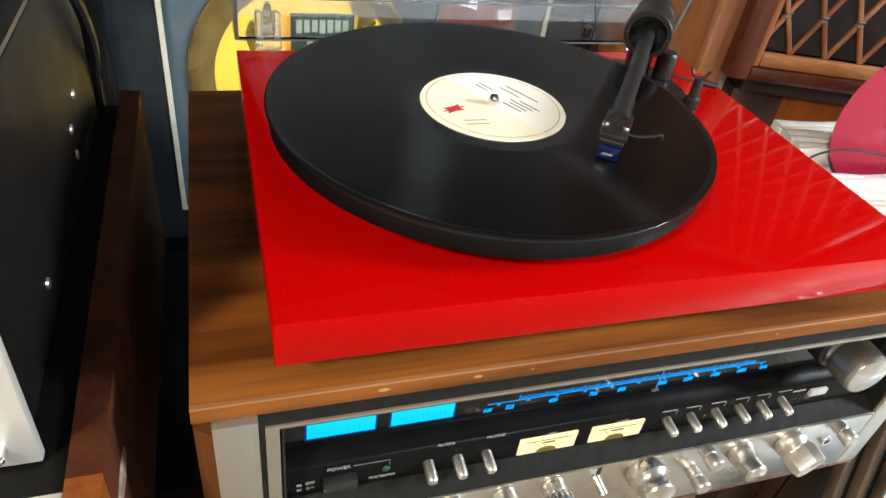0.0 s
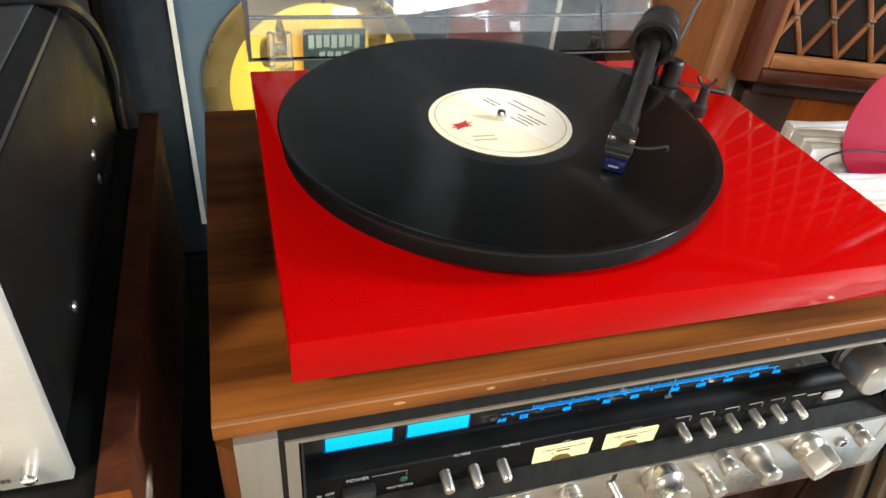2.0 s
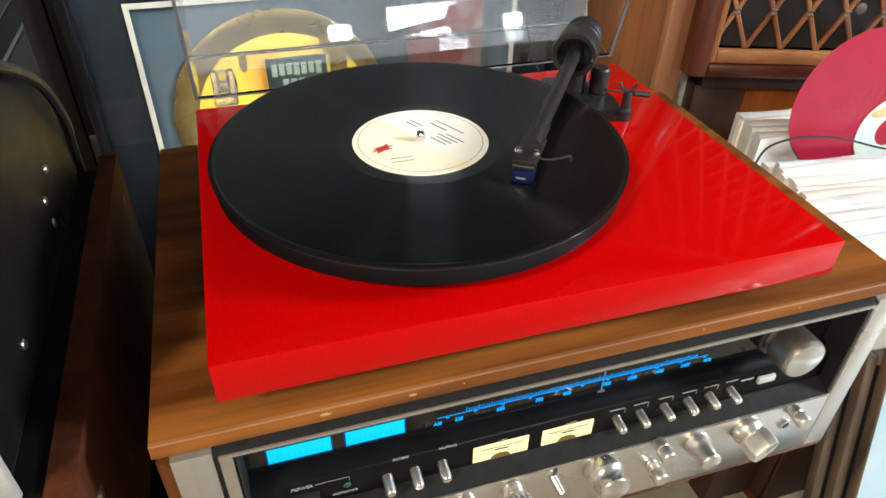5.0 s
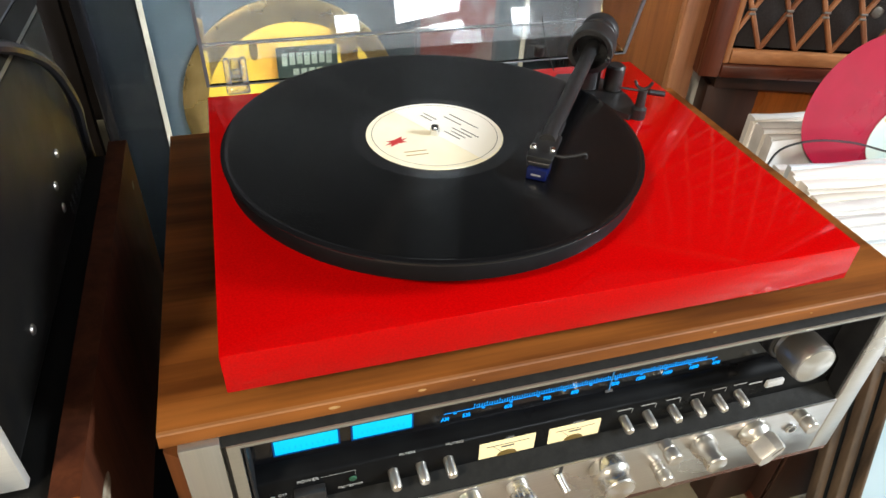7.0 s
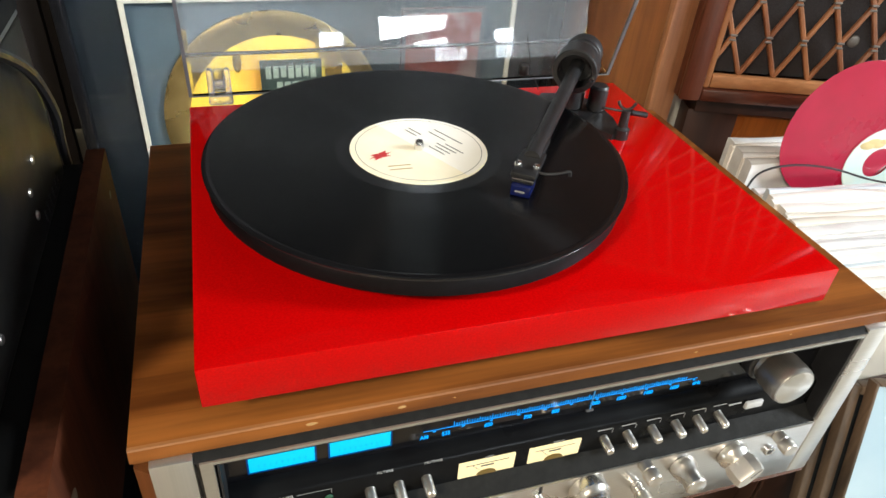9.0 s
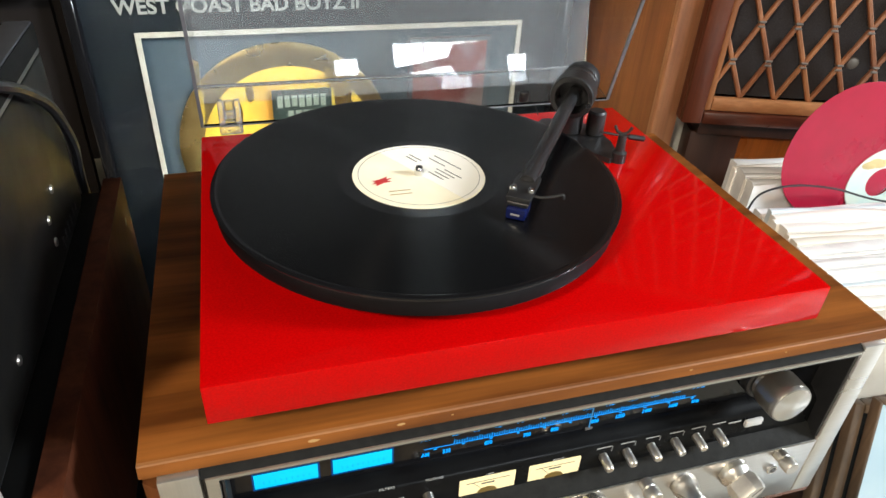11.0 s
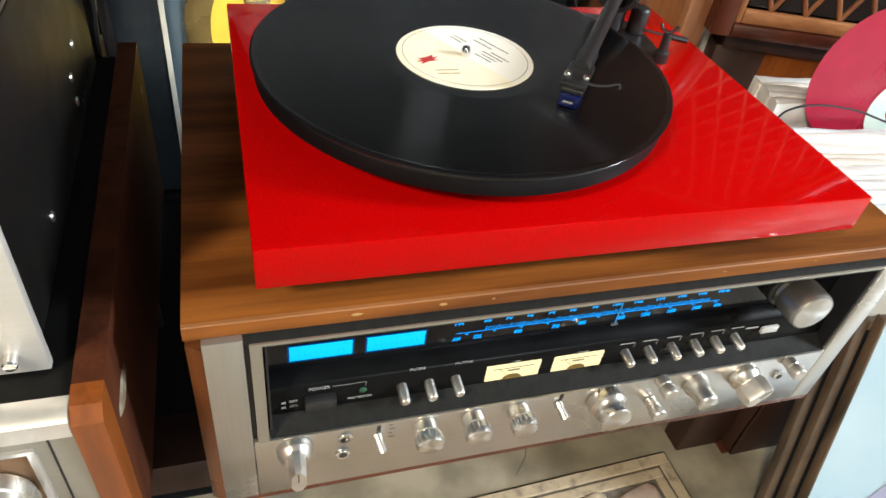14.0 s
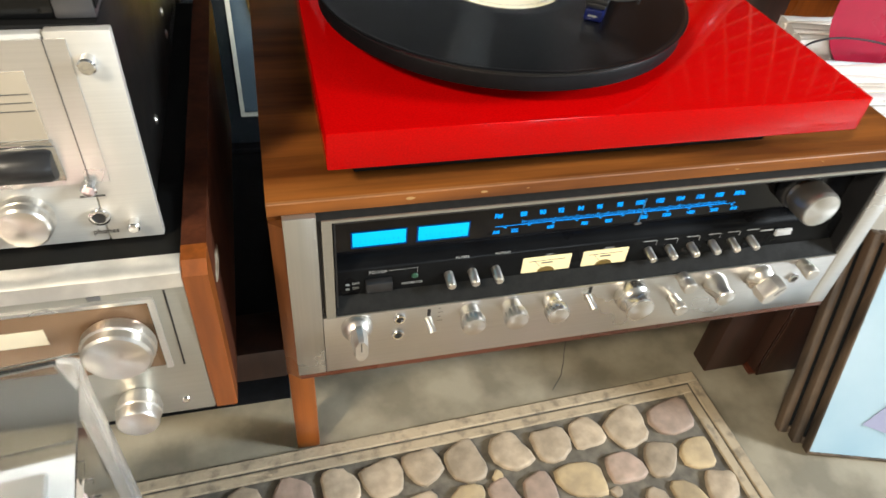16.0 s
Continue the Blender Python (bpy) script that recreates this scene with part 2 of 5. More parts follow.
def facing(x, y, z):
    """Upright, readable from the front (towards -y)."""
    return pose(x, y, z, 90, 0, 0)


# ---- the room ----
CONCRETE = mk("stained_concrete", (0.3, 0.265, 0.195), 0.5, second=(0.175, 0.152, 0.108), scale=14, bump=0.2, bscale=70, rvar=0.14, mid=(0.38, 0.6))
PLASTER = mk("painted_plaster", (0.3, 0.31, 0.31), 0.8, second=(0.24, 0.25, 0.25), scale=3, bump=0.05, bscale=60)
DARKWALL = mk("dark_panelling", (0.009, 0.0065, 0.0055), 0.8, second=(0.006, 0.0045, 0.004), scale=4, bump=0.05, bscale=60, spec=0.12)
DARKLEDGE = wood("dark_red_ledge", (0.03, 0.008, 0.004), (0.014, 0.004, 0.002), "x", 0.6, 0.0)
CEIL = mk("grey_ceiling", (0.26, 0.265, 0.26), 0.9, second=(0.2, 0.205, 0.2), scale=2)
X0, X1, Y0, Y1, ZC = -3.2, 3.4, -5.2, 1.25, 2.75

tagged(part("floor", box(X0, X1, Y0, Y1, -0.06, 0.0), CONCRETE), "bare grey-brown stained concrete floor with hairline cracks", "floor", kind="structure")
tagged(part("ceiling", box(X0, X1, Y0, Y1, ZC, ZC + 0.08), CEIL), "plain grey painted ceiling", "ceiling", kind="structure")
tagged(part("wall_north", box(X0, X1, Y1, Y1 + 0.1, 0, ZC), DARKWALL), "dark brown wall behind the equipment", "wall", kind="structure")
tagged(part("wall_west", box(X0 - 0.1, X0, Y0, Y1, 0, ZC), PLASTER), "plain painted wall", "wall", kind="structure")
EW = (-1.55, -0.9, 1.35, 2.2)
we = box(X1, X1 + 0.1, Y0, EW[0], 0, ZC)
box(X1, X1 + 0.1, EW[1], Y1, 0, ZC, bm=we)
box(X1, X1 + 0.1, EW[0], EW[1], 0, EW[2], bm=we)
box(X1, X1 + 0.1, EW[0], EW[1], EW[3], ZC, bm=we)
tagged(part("wall_east", we, PLASTER), "plain painted wall with a wide window", "wall", kind="structure")
window_light((X1 + 0.05, (EW[0] + EW[1]) / 2, 1.775), (0.3, 0.1, 0.4), EW[1] - EW[0] - 0.06, 0.78, EAST_WATTS, DAY)
# shop front: three window openings between piers
WIN = [(-2.0, -1.2, 1.25, 2.3), (0.85, 1.10, 0.96, 1.20), (1.40, 2.36, 0.80, 1.32), (2.52, 2.76, 0.88, 1.18)]
edges = [X0] + [v for w in WIN for v in w[:2]] + [X1]
wb = bmesh.new()
for a, b in zip(edges[::2], edges[1::2]):
    box(a, b, Y0 - 0.15, Y0, 0, ZC, bm=wb)
for a, b, c, d in WIN:
    box(a, b, Y0 - 0.15, Y0, 0, c, bm=wb)
    box(a, b, Y0 - 0.15, Y0, d, ZC, bm=wb)
tagged(part("wall_south", wb, PLASTER), "painted wall with small shop windows", "wall", kind="structure")
for i, (a, b, c, d) in enumerate(WIN):
    wf = box(a, a + 0.02, Y0 - 0.12, Y0 - 0.05, c, d)
    box(b - 0.02, b, Y0 - 0.12, Y0 - 0.05, c, d, bm=wf)
    box(a + 0.02, b - 0.02, Y0 - 0.12, Y0 - 0.05, c, c + 0.02, bm=wf)
    box(a + 0.02, b - 0.02, Y0 - 0.12, Y0 - 0.05, d - 0.02, d, bm=wf)
    if b - a > 0.5:
        box(a + 0.30, a + 0.315, Y0 - 0.12, Y0 - 0.05, c + 0.02, d - 0.02, bm=wf)
    tagged(part("window_%d" % (i + 1), wf, ALU_Z), "aluminium shop window frame", "window", kind="structure")
    window_light(((a + b) / 2, Y0 - 0.1, (c + d) / 2), ((a + b) / 2, 0, (c + d) / 2 - 0.05) if a > 0 else (0.2, 0.2, 0.4), b - a - 0.04, d - c - 0.04, (SIDE_WATTS if a < 0 else WINDOW_WATTS * (b - a) * (d - c)), WARM if a < 0 else DAY)

wc = thing("wall_card", "small pale grey card pinned to the dark wall", "card", (0.487, 1.249, 1.09))
part("card", box(0.43, 0.545, 1.2445, 1.249, 1.09, 1.28, 0.001), mk("pale_grey_card", (0.72, 0.75, 0.76), 0.6, second=(0.62, 0.66, 0.68), scale=14), wc)

DIFFUSER = glow("lamp_diffuser", (1.0, 0.93, 0.8), 3.0)


def ceiling_light(x, y, sx, sy, watts):
    t = thing("ceiling_light", "white fluorescent ceiling light with a pale diffuser", "lamp", (x, y, ZC), "ceiling lights")
    fr = box(x - sx / 2, x + sx / 2, y - sy / 2, y - sy / 2 + 0.03, ZC - 0.07, ZC)
    box(x - sx / 2, x + sx / 2, y + sy / 2 - 0.03, y + sy / 2, ZC - 0.07, ZC, bm=fr)
    box(x - sx / 2, x - sx / 2 + 0.03, y - sy / 2, y + sy / 2, ZC - 0.07, ZC, bm=fr)
    box(x + sx / 2 - 0.03, x + sx / 2, y - sy / 2, y + sy / 2, ZC - 0.07, ZC, bm=fr)
    part("frame", fr, CEIL, t)
    part("diffuser", box(x - sx / 2 + 0.03, x + sx / 2 - 0.03, y - sy / 2 + 0.03, y + sy / 2 - 0.03, ZC - 0.05, ZC - 0.03), DIFFUSER, t)
    window_light((x, y, ZC - 0.08), (x, y, 0), sx - 0.08, sy - 0.08, watts, WARM)


for lx, ly, sx, sy, watts in LAMPS:
    ceiling_light(lx, ly, sx, sy, watts)

# ---- receiver under the turntable ----
TOP = 0.402
rc = thing("stereo_receiver", "walnut-cased vintage stereo receiver with lit blue tuning dial and silver controls", "receiver", (0.23, 0.18, 0.215))
CX0, CX1, CYB = -0.042, 0.499, 0.357
top_out = [(0.001, TOP - 0.0005), (0.003, TOP), (CYB, TOP), (CYB, TOP - 0.018), (0.006, TOP - 0.018), (0.006, 0.3932), (-0.0008, 0.3932)]
part("top_panel", prism(top_out, CX0, CX1), WALNUT_X, rc, "walnut veneer top with chipped front edge")
CHIP = mk("bare_chip", (0.4, 0.24, 0.1), 0.8, spec=0.1)
for x, w in ((0.057, 0.0026), (0.0595, 0.0012), (0.1115, 0.0022), (0.145, 0.0008), (0.32, 0.0012), (0.40, 0.0009)):
    chip = lathe([(0, 0.0003), (w * 0.7, 0.0003), (w, 0)], 9, Matrix.Translation((x, 0.0001, TOP - 0.0044)) @ Matrix.Rotation(radians(77), 4, "X") @ Matrix.Diagonal((1.25, 0.45, 1, 1)))
    part("edge_chip", chip, CHIP, rc, "pale chip in the veneer edge")
part("worn_edge", prism([(0.0006, TOP - 0.0008), (0.0012, TOP + 0.0001), (0.0034, TOP + 0.0003), (0.0036, TOP - 0.0006)], CX0, CX1), EDGEWOOD, rc, "paler strip along the front edge of the veneer")
for nm, a, b in (("side_panel", CX0, CX0 + 0.011), ("side_panel", CX1 - 0.0075, CX1)):
    out = [(a, 0.004), (a, CYB), (b, CYB), (b, -0.004)] if a < 0 else [(a, -0.004), (a, CYB), (b, CYB), (b, 0.004)]
    part(nm, prism(out, 0.214, TOP - 0.0182, axis="z"), WALNUT_Z, rc)
part("bottom_panel", box(CX0 + 0.011, CX1 - 0.0075, -0.004, CYB, 0.2135, 0.2205), MAHOG_X, rc, "reddish wooden bottom edge")
part("back_panel", box(CX0 + 0.011, CX1 - 0.0075, CYB - 0.006, CYB - 0.002, 0.2205, TOP - 0.0182), CASE, rc)
FY = -0.006
PX0, PX1, PZ0, PZ1 = -0.0325, 0.4895, 0.2208, 0.3928
WX0, WX1, WZ0, WZ1 = -0.0064, 0.4665, 0.2895, 0.3882
# Left trim toned darker than the right: the uneven light is in the colours.
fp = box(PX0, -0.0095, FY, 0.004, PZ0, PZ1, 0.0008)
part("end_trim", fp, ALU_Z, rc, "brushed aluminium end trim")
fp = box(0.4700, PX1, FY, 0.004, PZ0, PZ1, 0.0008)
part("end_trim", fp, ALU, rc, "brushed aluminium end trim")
part("control_panel", box(-0.0092, 0.4697, FY + 0.0004, 0.004, PZ0, WZ0 - 0.0012, 0.0006), PANELALU, rc, "brushed aluminium lower control panel")
part("black_trim", prism([(-0.0064, WZ1 + 0.0016), (-0.0010, 0.3930), (0.004, 0.3930), (0.004, WZ1 + 0.0018), (-0.0060, WZ1 + 0.0018)], -0.0092, 0.4697), DUSTY, rc, "dusty black strip over the dial")
part("black_trim", box(-0.0092, WX0 - 0.0003, -0.002, 0.004, WZ0 - 0.001, PZ1 - 0.004), BLACK, rc)
fr = box(WX0, WX1, FY - 0.0015, -0.0062, WZ1 - 0.0005, WZ1 + 0.0018)
box(WX0, WX0 + 0.0072, FY - 0.001, 0.004, WZ0, WZ1 - 0.0002, bm=fr)
box(WX0, WX1, FY - 0.0006, FY + 0.0003, WZ0 - 0.001, WZ0 - 0.0001, bm=fr)
part("frame_lip", box(WX0 + 0.0076, WX1, -0.0058, 0.004, WZ1 - 0.0034, WZ1 + 0.0014), BLACK, rc)
part("window_frame", fr, PLATEALU, rc, "thin silver window frame")
POINTER = glow("lit_pointer", (0.1, 0.45, 0.9), 0.5)
# recess behind the window: dial, sloping sill and black cheeks
DY = 0.0195
SY0 = 0.0085
dial = part("dial_panel", box(0.002, 0.4695, DY, DY + 0.004, 0.3312, WZ1 + 0.004), DIAL, rc, "smoked black glass tuning dial")
low = part("switch_panel", prism([(SY0 - 0.001, 0.296), (SY0, 0.3225), (SY0 + 0.0015, 0.3255), (DY, 0.3310), (DY + 0.006, 0.3310), (DY + 0.006, 0.296)], 0.002, 0.4695), SWITCHBLACK, rc, "black switch panel below the dial")
part("sill", prism([(-0.0045, WZ0 - 0.001), (SY0 - 0.001, 0.2985), (SY0 + 0.004, 0.2985), (SY0 + 0.004, WZ0 - 0.001)], 0.002, 0.4695), DUSTY, rc, "dusty dark sloping sill")
part("cheek", box(0.0021, 0.0035, -0.004, DY, 0.298, WZ1), BLACK, rc)
part("cheek", box(0.4668, 0.4696, -0.004, DY, 0.292, WZ1), BLACK, rc)
part("recess_roof", box(0.002, 0.4695, 0.0042, DY + 0.004, WZ1 + 0.0042, WZ1 + 0.0055), BLACK, rc)
LY = DY - 0.0004


def meter(x0, x1, z0, z1, material, y, name, label):
    mt = part(name, box(x0, x1, y - 0.0012, y + 0.0002, z0, z1, 0.0003), material, rc, label)
    return mt


for a, b in ((0.018, 0.0595), (0.0695, 0.110)):
    mt = meter(a, b, 0.3392, 0.3530, CYAN, DY, "tuning_meter", "bright cyan backlit tuning meter")
    # The meter's blue spill of light, painted as a faintly glowing rim.
    part("meter_surround", box(a - 0.0012, b + 0.0012, DY - 0.0008, DY - 0.0002, 0.3374, 0.3537, 0.0002), BLUEFRINGE, mt, "deep blue glow round the meter")
    for k in range(9):
        xx = a + 0.006 + k * (b - a - 0.012) / 8
        part("scale_mark", box(xx - 0.0002, xx + 0.0002, DY - 0.0017, DY - 0.001, 0.3435, 0.346), BLUE, mt)
for a, b in ((0.1575, 0.2005), (0.2115, 0.253)):
    mt = meter(a, b, 0.3000, 0.3165, CREAM, SY0 - 0.0003, "level_meter", "cream backlit power level meter")
    cx = (a + b) / 2
    arc = bmesh.new()
    prism([(cx + 0.0075 * math.cos(math.pi * k / 12), 0.3008 + 0.0048 * math.sin(math.pi * k / 12)) for k in range(13)], SY0 - 0.0023, SY0 - 0.0014, arc, "y")
    part("meter_hub", arc, mk("meter_hub", (0.16, 0.1, 0.02), 0.5), mt)
    part("needle", rod((cx - 0.002, SY0 - 0.0018, 0.302), (cx - 0.012, SY0 - 0.0018, 0.3135), 0.0002, 6), DARKPRINT, mt)
    part("scale_arc", box(a + 0.005, b - 0.005, SY0 - 0.0019, SY0 - 0.0014, 0.3128, 0.3131), DARKPRINT, mt)
    part("legend", box(cx - 0.005, cx + 0.005, SY0 - 0.0018, SY0 - 0.0014, 0.3095, 0.3108), DARKPRINT, mt)
FM = (("FM", 0.134), ("88", 0.155), ("90", 0.171), ("92", 0.187), ("94", 0.204), ("96", 0.221), ("98", 0.239), ("100", 0.257), ("102", 0.2755), ("104", 0.2945), ("106", 0.3135), ("108", 0.332), ("MHz", 0.352))
for s, x in FM:
    words(s, 0.0066, facing(x, LY, 0.3555) @ Matrix.Diagonal((0.82, 1, 1, 1)), BLUE, dial, "dial_number", bold=0.00014)
AM = (("AM", 0.134), ("535", 0.1497), ("600", 0.181), ("700", 0.211), ("800", 0.233), ("1000", 0.265), ("1200", 0.287), ("1400", 0.310), ("1600", 0.333), ("kHz", 0.353))
for s, x in AM:
    words(s, 0.0054, facing(x, LY, 0.3387) @ Matrix.Diagonal((0.76, 1, 1, 1)), BLUE, dial, "dial_number", bold=0.00006)
tk = box(0.133, 0.352, LY - 0.0003, LY, 0.3447, 0.3450)
for k in range(100):
    x = 0.155 + k * 0.00188
    box(x - 0.0002, x + 0.0002, LY - 0.0003, LY, 0.3452, 0.3484 if k % 5 else 0.3494, bm=tk)
for k in range(11):
    x = 0.141 + k * 0.0208
    box(x - 0.0011, x + 0.0011, LY - 0.0003, LY, 0.3428, 0.3437, bm=tk)
part("dial_scale", tk, BLUE, dial, "lit blue tuning scale with fine ticks")
part("tuning_pointer", box(0.2613, 0.2620, LY - 0.0010, LY - 0.0004, 0.334, 0.3598), POINTER, dial)
part("pointer_support", box(0.2590, 0.2645, LY - 0.001, LY + 0.0002, 0.3315, 0.3335), GREYMETAL, dial)
SY = SY0 - 0.0011
words("POWER", 0.0042, facing(0.036, SY, 0.3205), WHITEPRINT, low)
words("FILTERS", 0.0034, facing(0.104, SY, 0.3265), WHITEPRINT, low)
words("MUTING", 0.0034, facing(0.138, SY, 0.3265), WHITEPRINT, low)
words("PROTECTOR", 0.0030, facing(0.064, SY, 0.3045), WHITEPRINT, low)
words("OFF", 0.0034, facing(0.0185, SY, 0.3105), WHITEPRINT, low)
words("ON", 0.0034, facing(0.0185, SY, 0.3055), WHITEPRINT, low)
words("LEFT", 0.0030, facing(0.180, SY, 0.3185), WHITEPRINT, low)
words("RIGHT", 0.0030, facing(0.234, SY, 0.3185), WHITEPRINT, low)
for z in (0.3105, 0.3055):
    part("switch_mark", box(0.0105, 0.0135, SY - 0.0002, SY, z - 0.0015, z + 0.0008), WHITEPRINT, low)
ln = box(0.045, 0.068, SY - 0.0002, SY, 0.3208, 0.3211)
box(0.0677, 0.068, SY - 0.0002, SY, 0.316, 0.3208, bm=ln)
part("printed_line", ln, WHITEPRINT, low)
part("power_button", box(0.026, 0.047, SY - 0.006, SY + 0.001, 0.3035, 0.3135, 0.0008), SATIN, low, "wide black power button")
part("pilot_lens", lathe([(0, 0.001), (0.002, 0.0008), (0.0028, 0)], 16, toward((0.066, SY, 0.312), (0, -1, 0))), GREENLED, low)
for x in (0.094, 0.114, 0.134):
    part("filter_switch", lathe([(0, 0), (0.0038, 0), (0.0038, 0.013), (0.0030, 0.0145), (0, 0.0147)], 20, toward((x, SY + 0.001, 0.309), (0, -1, -0.1))), KNOB, low, "small round metal push switch")
for i, x in enumerate((0.2725, 0.2925, 0.314, 0.335, 0.3545, 0.374)):
    part("mode_switch", lathe([(0, 0), (0.0036, 0), (0.0036, 0.012), (0.0028, 0.0135), (0, 0.0137)], 20, toward((x, SY + 0.001, 0.3105), (0, -1, -0.1))), KNOB, low, "small round metal push switch")
    part("switch_legend", box(x - 0.007, x + 0.005, SY - 0.0002, SY, 0.3205, 0.3215), WHITEPRINT, low)
    if i < 5:
        part("switch_legend", box(x - 0.0002 + 0.006, x + 0.0062, SY - 0.0002, SY, 0.3155, 0.3205), WHITEPRINT, low)
part("indicator_plate", box(0.3975, 0.4135, SY - 0.003, SY, 0.312, 0.3185, 0.0005), mk("pale_plate", (0.5, 0.5, 0.49), 0.4), low, "pale grey indicator plate")
part("switch_legend", box(0.382, 0.394, SY - 0.0003, SY, 0.3175, 0.319), WHITEPRINT, low)


SPUN = bpy.data.materials.new("spun_metal_face")
SPUN.use_nodes = True
_s = SPUN.node_tree.nodes["Principled BSDF"]
_s.inputs["Base Color"].default_value = (0.72, 0.69, 0.65, 1)
_s.inputs["Metallic"].default_value, _s.inputs["Roughness"].default_value = 1.0, 0.32
_s.inputs["Anisotropic"].default_value = 0.85
_st = SPUN.node_tree.nodes.new("ShaderNodeTangent")
_st.direction_type, _st.axis = "RADIAL", "Z"
SPUN.node_tree.links.new(_st.outputs[0], _s.inputs["Tangent"])


def spun_face(owner, r, at, name="knob_face"):
    """A lathe-turned end face with its own centre, so that its grain runs in rings."""
    ob = part(name, lathe([(0, 0.0003), (r * 0.94, 0.0003), (r, 0)], 32), SPUN, owner)
    ob.matrix_basis = toward(at, (0, -1, 0))
    return ob


def fluted(profile, flutes, depth, m):
    """A turned body whose side is cut by shallow flutes; depth is given ring by ring."""
    bm, seg, rings = bmesh.new(), flutes * 4, []
    for (r, h), d in zip(profile, depth):
        rings.append([bm.verts.new(m @ Vector(((r - d * (k % 4 == 0)) * math.cos(2 * math.pi * k / seg), (r - d * (k % 4 == 0)) * math.sin(2 * math.pi * k / seg), h))) for k in range(seg)])
    for a, b in zip(rings, rings[1:]):
        for k in range(seg):
            bm.faces.new((a[k], a[(k + 1) % seg], b[(k + 1) % seg], b[k]))
    bm.faces.new(rings[0])
    bm.faces.new(rings[-1])
    return bm


def tone_knob(x, z, r, length, name, label):
    """A narrower polished neck behind a wider fluted grip."""
    m = toward((x, FY, z), (0, -1, 0))
    neck = part(name, lathe([(0, 0), (r * 0.86, 0), (r * 0.86, length * 0.40), (r * 0.80, length * 0.43), (r * 0.80, length * 0.48), (0, length * 0.48)], 36, m), KNOB, rc, label)
    g = length * 0.46
    prof = [(r * 0.88, g), (r, g + 0.0012), (r * 1.03, length * 0.75), (r, length - 0.0015), (r * 0.93, length)]
    part("fluted_grip", fluted(prof, 12, (0, 0.0006, 0.0008, 0.0008, 0.0002), m), KNOB, neck)
    spun_face(neck, r * 0.86, (x, FY - length - 0.0001, z))
    return neck


def wing_knob(x, z, r, length, name, label, twist=0.0):
    """A round skirt with a domed shoulder and a tapered finger wing that stands far out."""
    m = toward((x, FY, z), (0, -1, 0))
    sk = part(name, lathe([(0, 0), (r, 0), (r, length * 0.16), (r * 0.95, length * 0.22), (r * 0.80, length * 0.34), (r * 0.66, length * 0.42), (0, length * 0.42)], 40, m), KNOB, rc, label)
    wg, w, h = bmesh.new(), r * 0.52, r * 0.98
    rings = []
    for v, sw, sh in ((length * 0.30, 1.0, 0.8), (length * 0.5, 0.96, 1.0), (length * 0.9, 0.86, 0.98), (length, 0.72, 0.9)):
        rings.append([wg.verts.new((sx * w * sw, v, sz * h * sh)) for sx, sz in ((-1, -0.55), (-0.4, -1), (0.4, -1), (1, -0.55), (1, 0.55), (0.4, 1), (-0.4, 1), (-1, 0.55))])
    for a, b in zip(rings, rings[1:]):
        for k in range(8):
            wg.faces.new((a[k], a[(k + 1) % 8], b[(k + 1) % 8], b[k]))
    wg.faces.new(rings[0])
    wg.faces.new(rings[-1])
    wg.transform(Matrix.Translation((x, FY, z)) @ Matrix.Rotation(radians(twist), 4, "Y") @ Matrix.Diagonal((1, -1, 1, 1)))
    part("finger_wing", wg, KNOBFACE, sk, smooth=25)
    part("pointer_line", box(-0.0005, 0.0005, -length - 0.0002, -length + 0.0004, 0.0, h * 0.85, 0, 1, None, Matrix.Translation((x, FY, z)) @ Matrix.Rotation(radians(twist), 4, "Y")), DARKPRINT, sk)
    return sk


def round_knob(x, z, profile, name, label, y=FY, side=KNOB):
    """A plain turned knob from a (radius, height) profile, with a spun end face."""
    k = part(name, lathe([(0, 0)] + profile + [(0, profile[-1][1] - 0.0002)], 44, toward((x, y, z), (0, -1, 0))), side, rc, label)
    spun_face(k, profile[-1][0] * 0.95, (x, y - profile[-1][1], z))
    return k


tk = round_knob(0.4065, 0.3585, [(0.0150, 0), (0.0150, 0.011), (0.0142, 0.0125), (0.0142, 0.0135), (0.0168, 0.0145), (0.0172, 0.016), (0.0172, 0.034), (0.0164, 0.036)], "tuning_knob", "large brushed metal tuning knob with a knurled grip", DY - 0.001, KNOBDARK)
kn = bmesh.new()
for i in range(60):
    box(-0.00035, 0.00035, 0.01695, 0.01745, 0.017, 0.033, 0, 1, kn, toward((0.4065, DY - 0.001, 0.3585), (0, -1, 0)) @ Matrix.Rotation(i * math.pi / 30, 4, "Z"))
part("knurling", kn, KNOBDARK, tk)
part("collar", lathe([(0, 0), (0.0188, 0), (0.0188, 0.0085), (0.0175, 0.010), (0.0146, 0.010)], 44, toward((0.4065, DY - 0.0012, 0.3585), (0, -1, 0))), BLACK, tk, "black ring behind the knob")
wing_knob(0.017, 0.2755, 0.0125, 0.027, "speaker_selector", "metal selector knob with a long finger wing")
for x in (0.111, 0.148, 0.1845):
    tone_knob(x, 0.2765, 0.0102, 0.0188, "tone_knob", "fluted metal tone knob")
round_knob(0.259, 0.274, [(0.0150, 0), (0.0155, 0.001), (0.0155, 0.009), (0.0142, 0.0105), (0.0130, 0.012), (0.0122, 0.018), (0.0131, 0.0215), (0.0125, 0.023)], "volume_knob", "large stepped metal volume knob")
for x, z in ((0.3065, 0.2585), (0.3065, 0.2865), (0.433, 0.2835)):
    round_knob(x, z, [(0.0056, 0), (0.0056, 0.007), (0.0050, 0.0078), (0.0066, 0.0086), (0.0066, 0.016), (0.0060, 0.017)], "small_knob", "small metal knob")
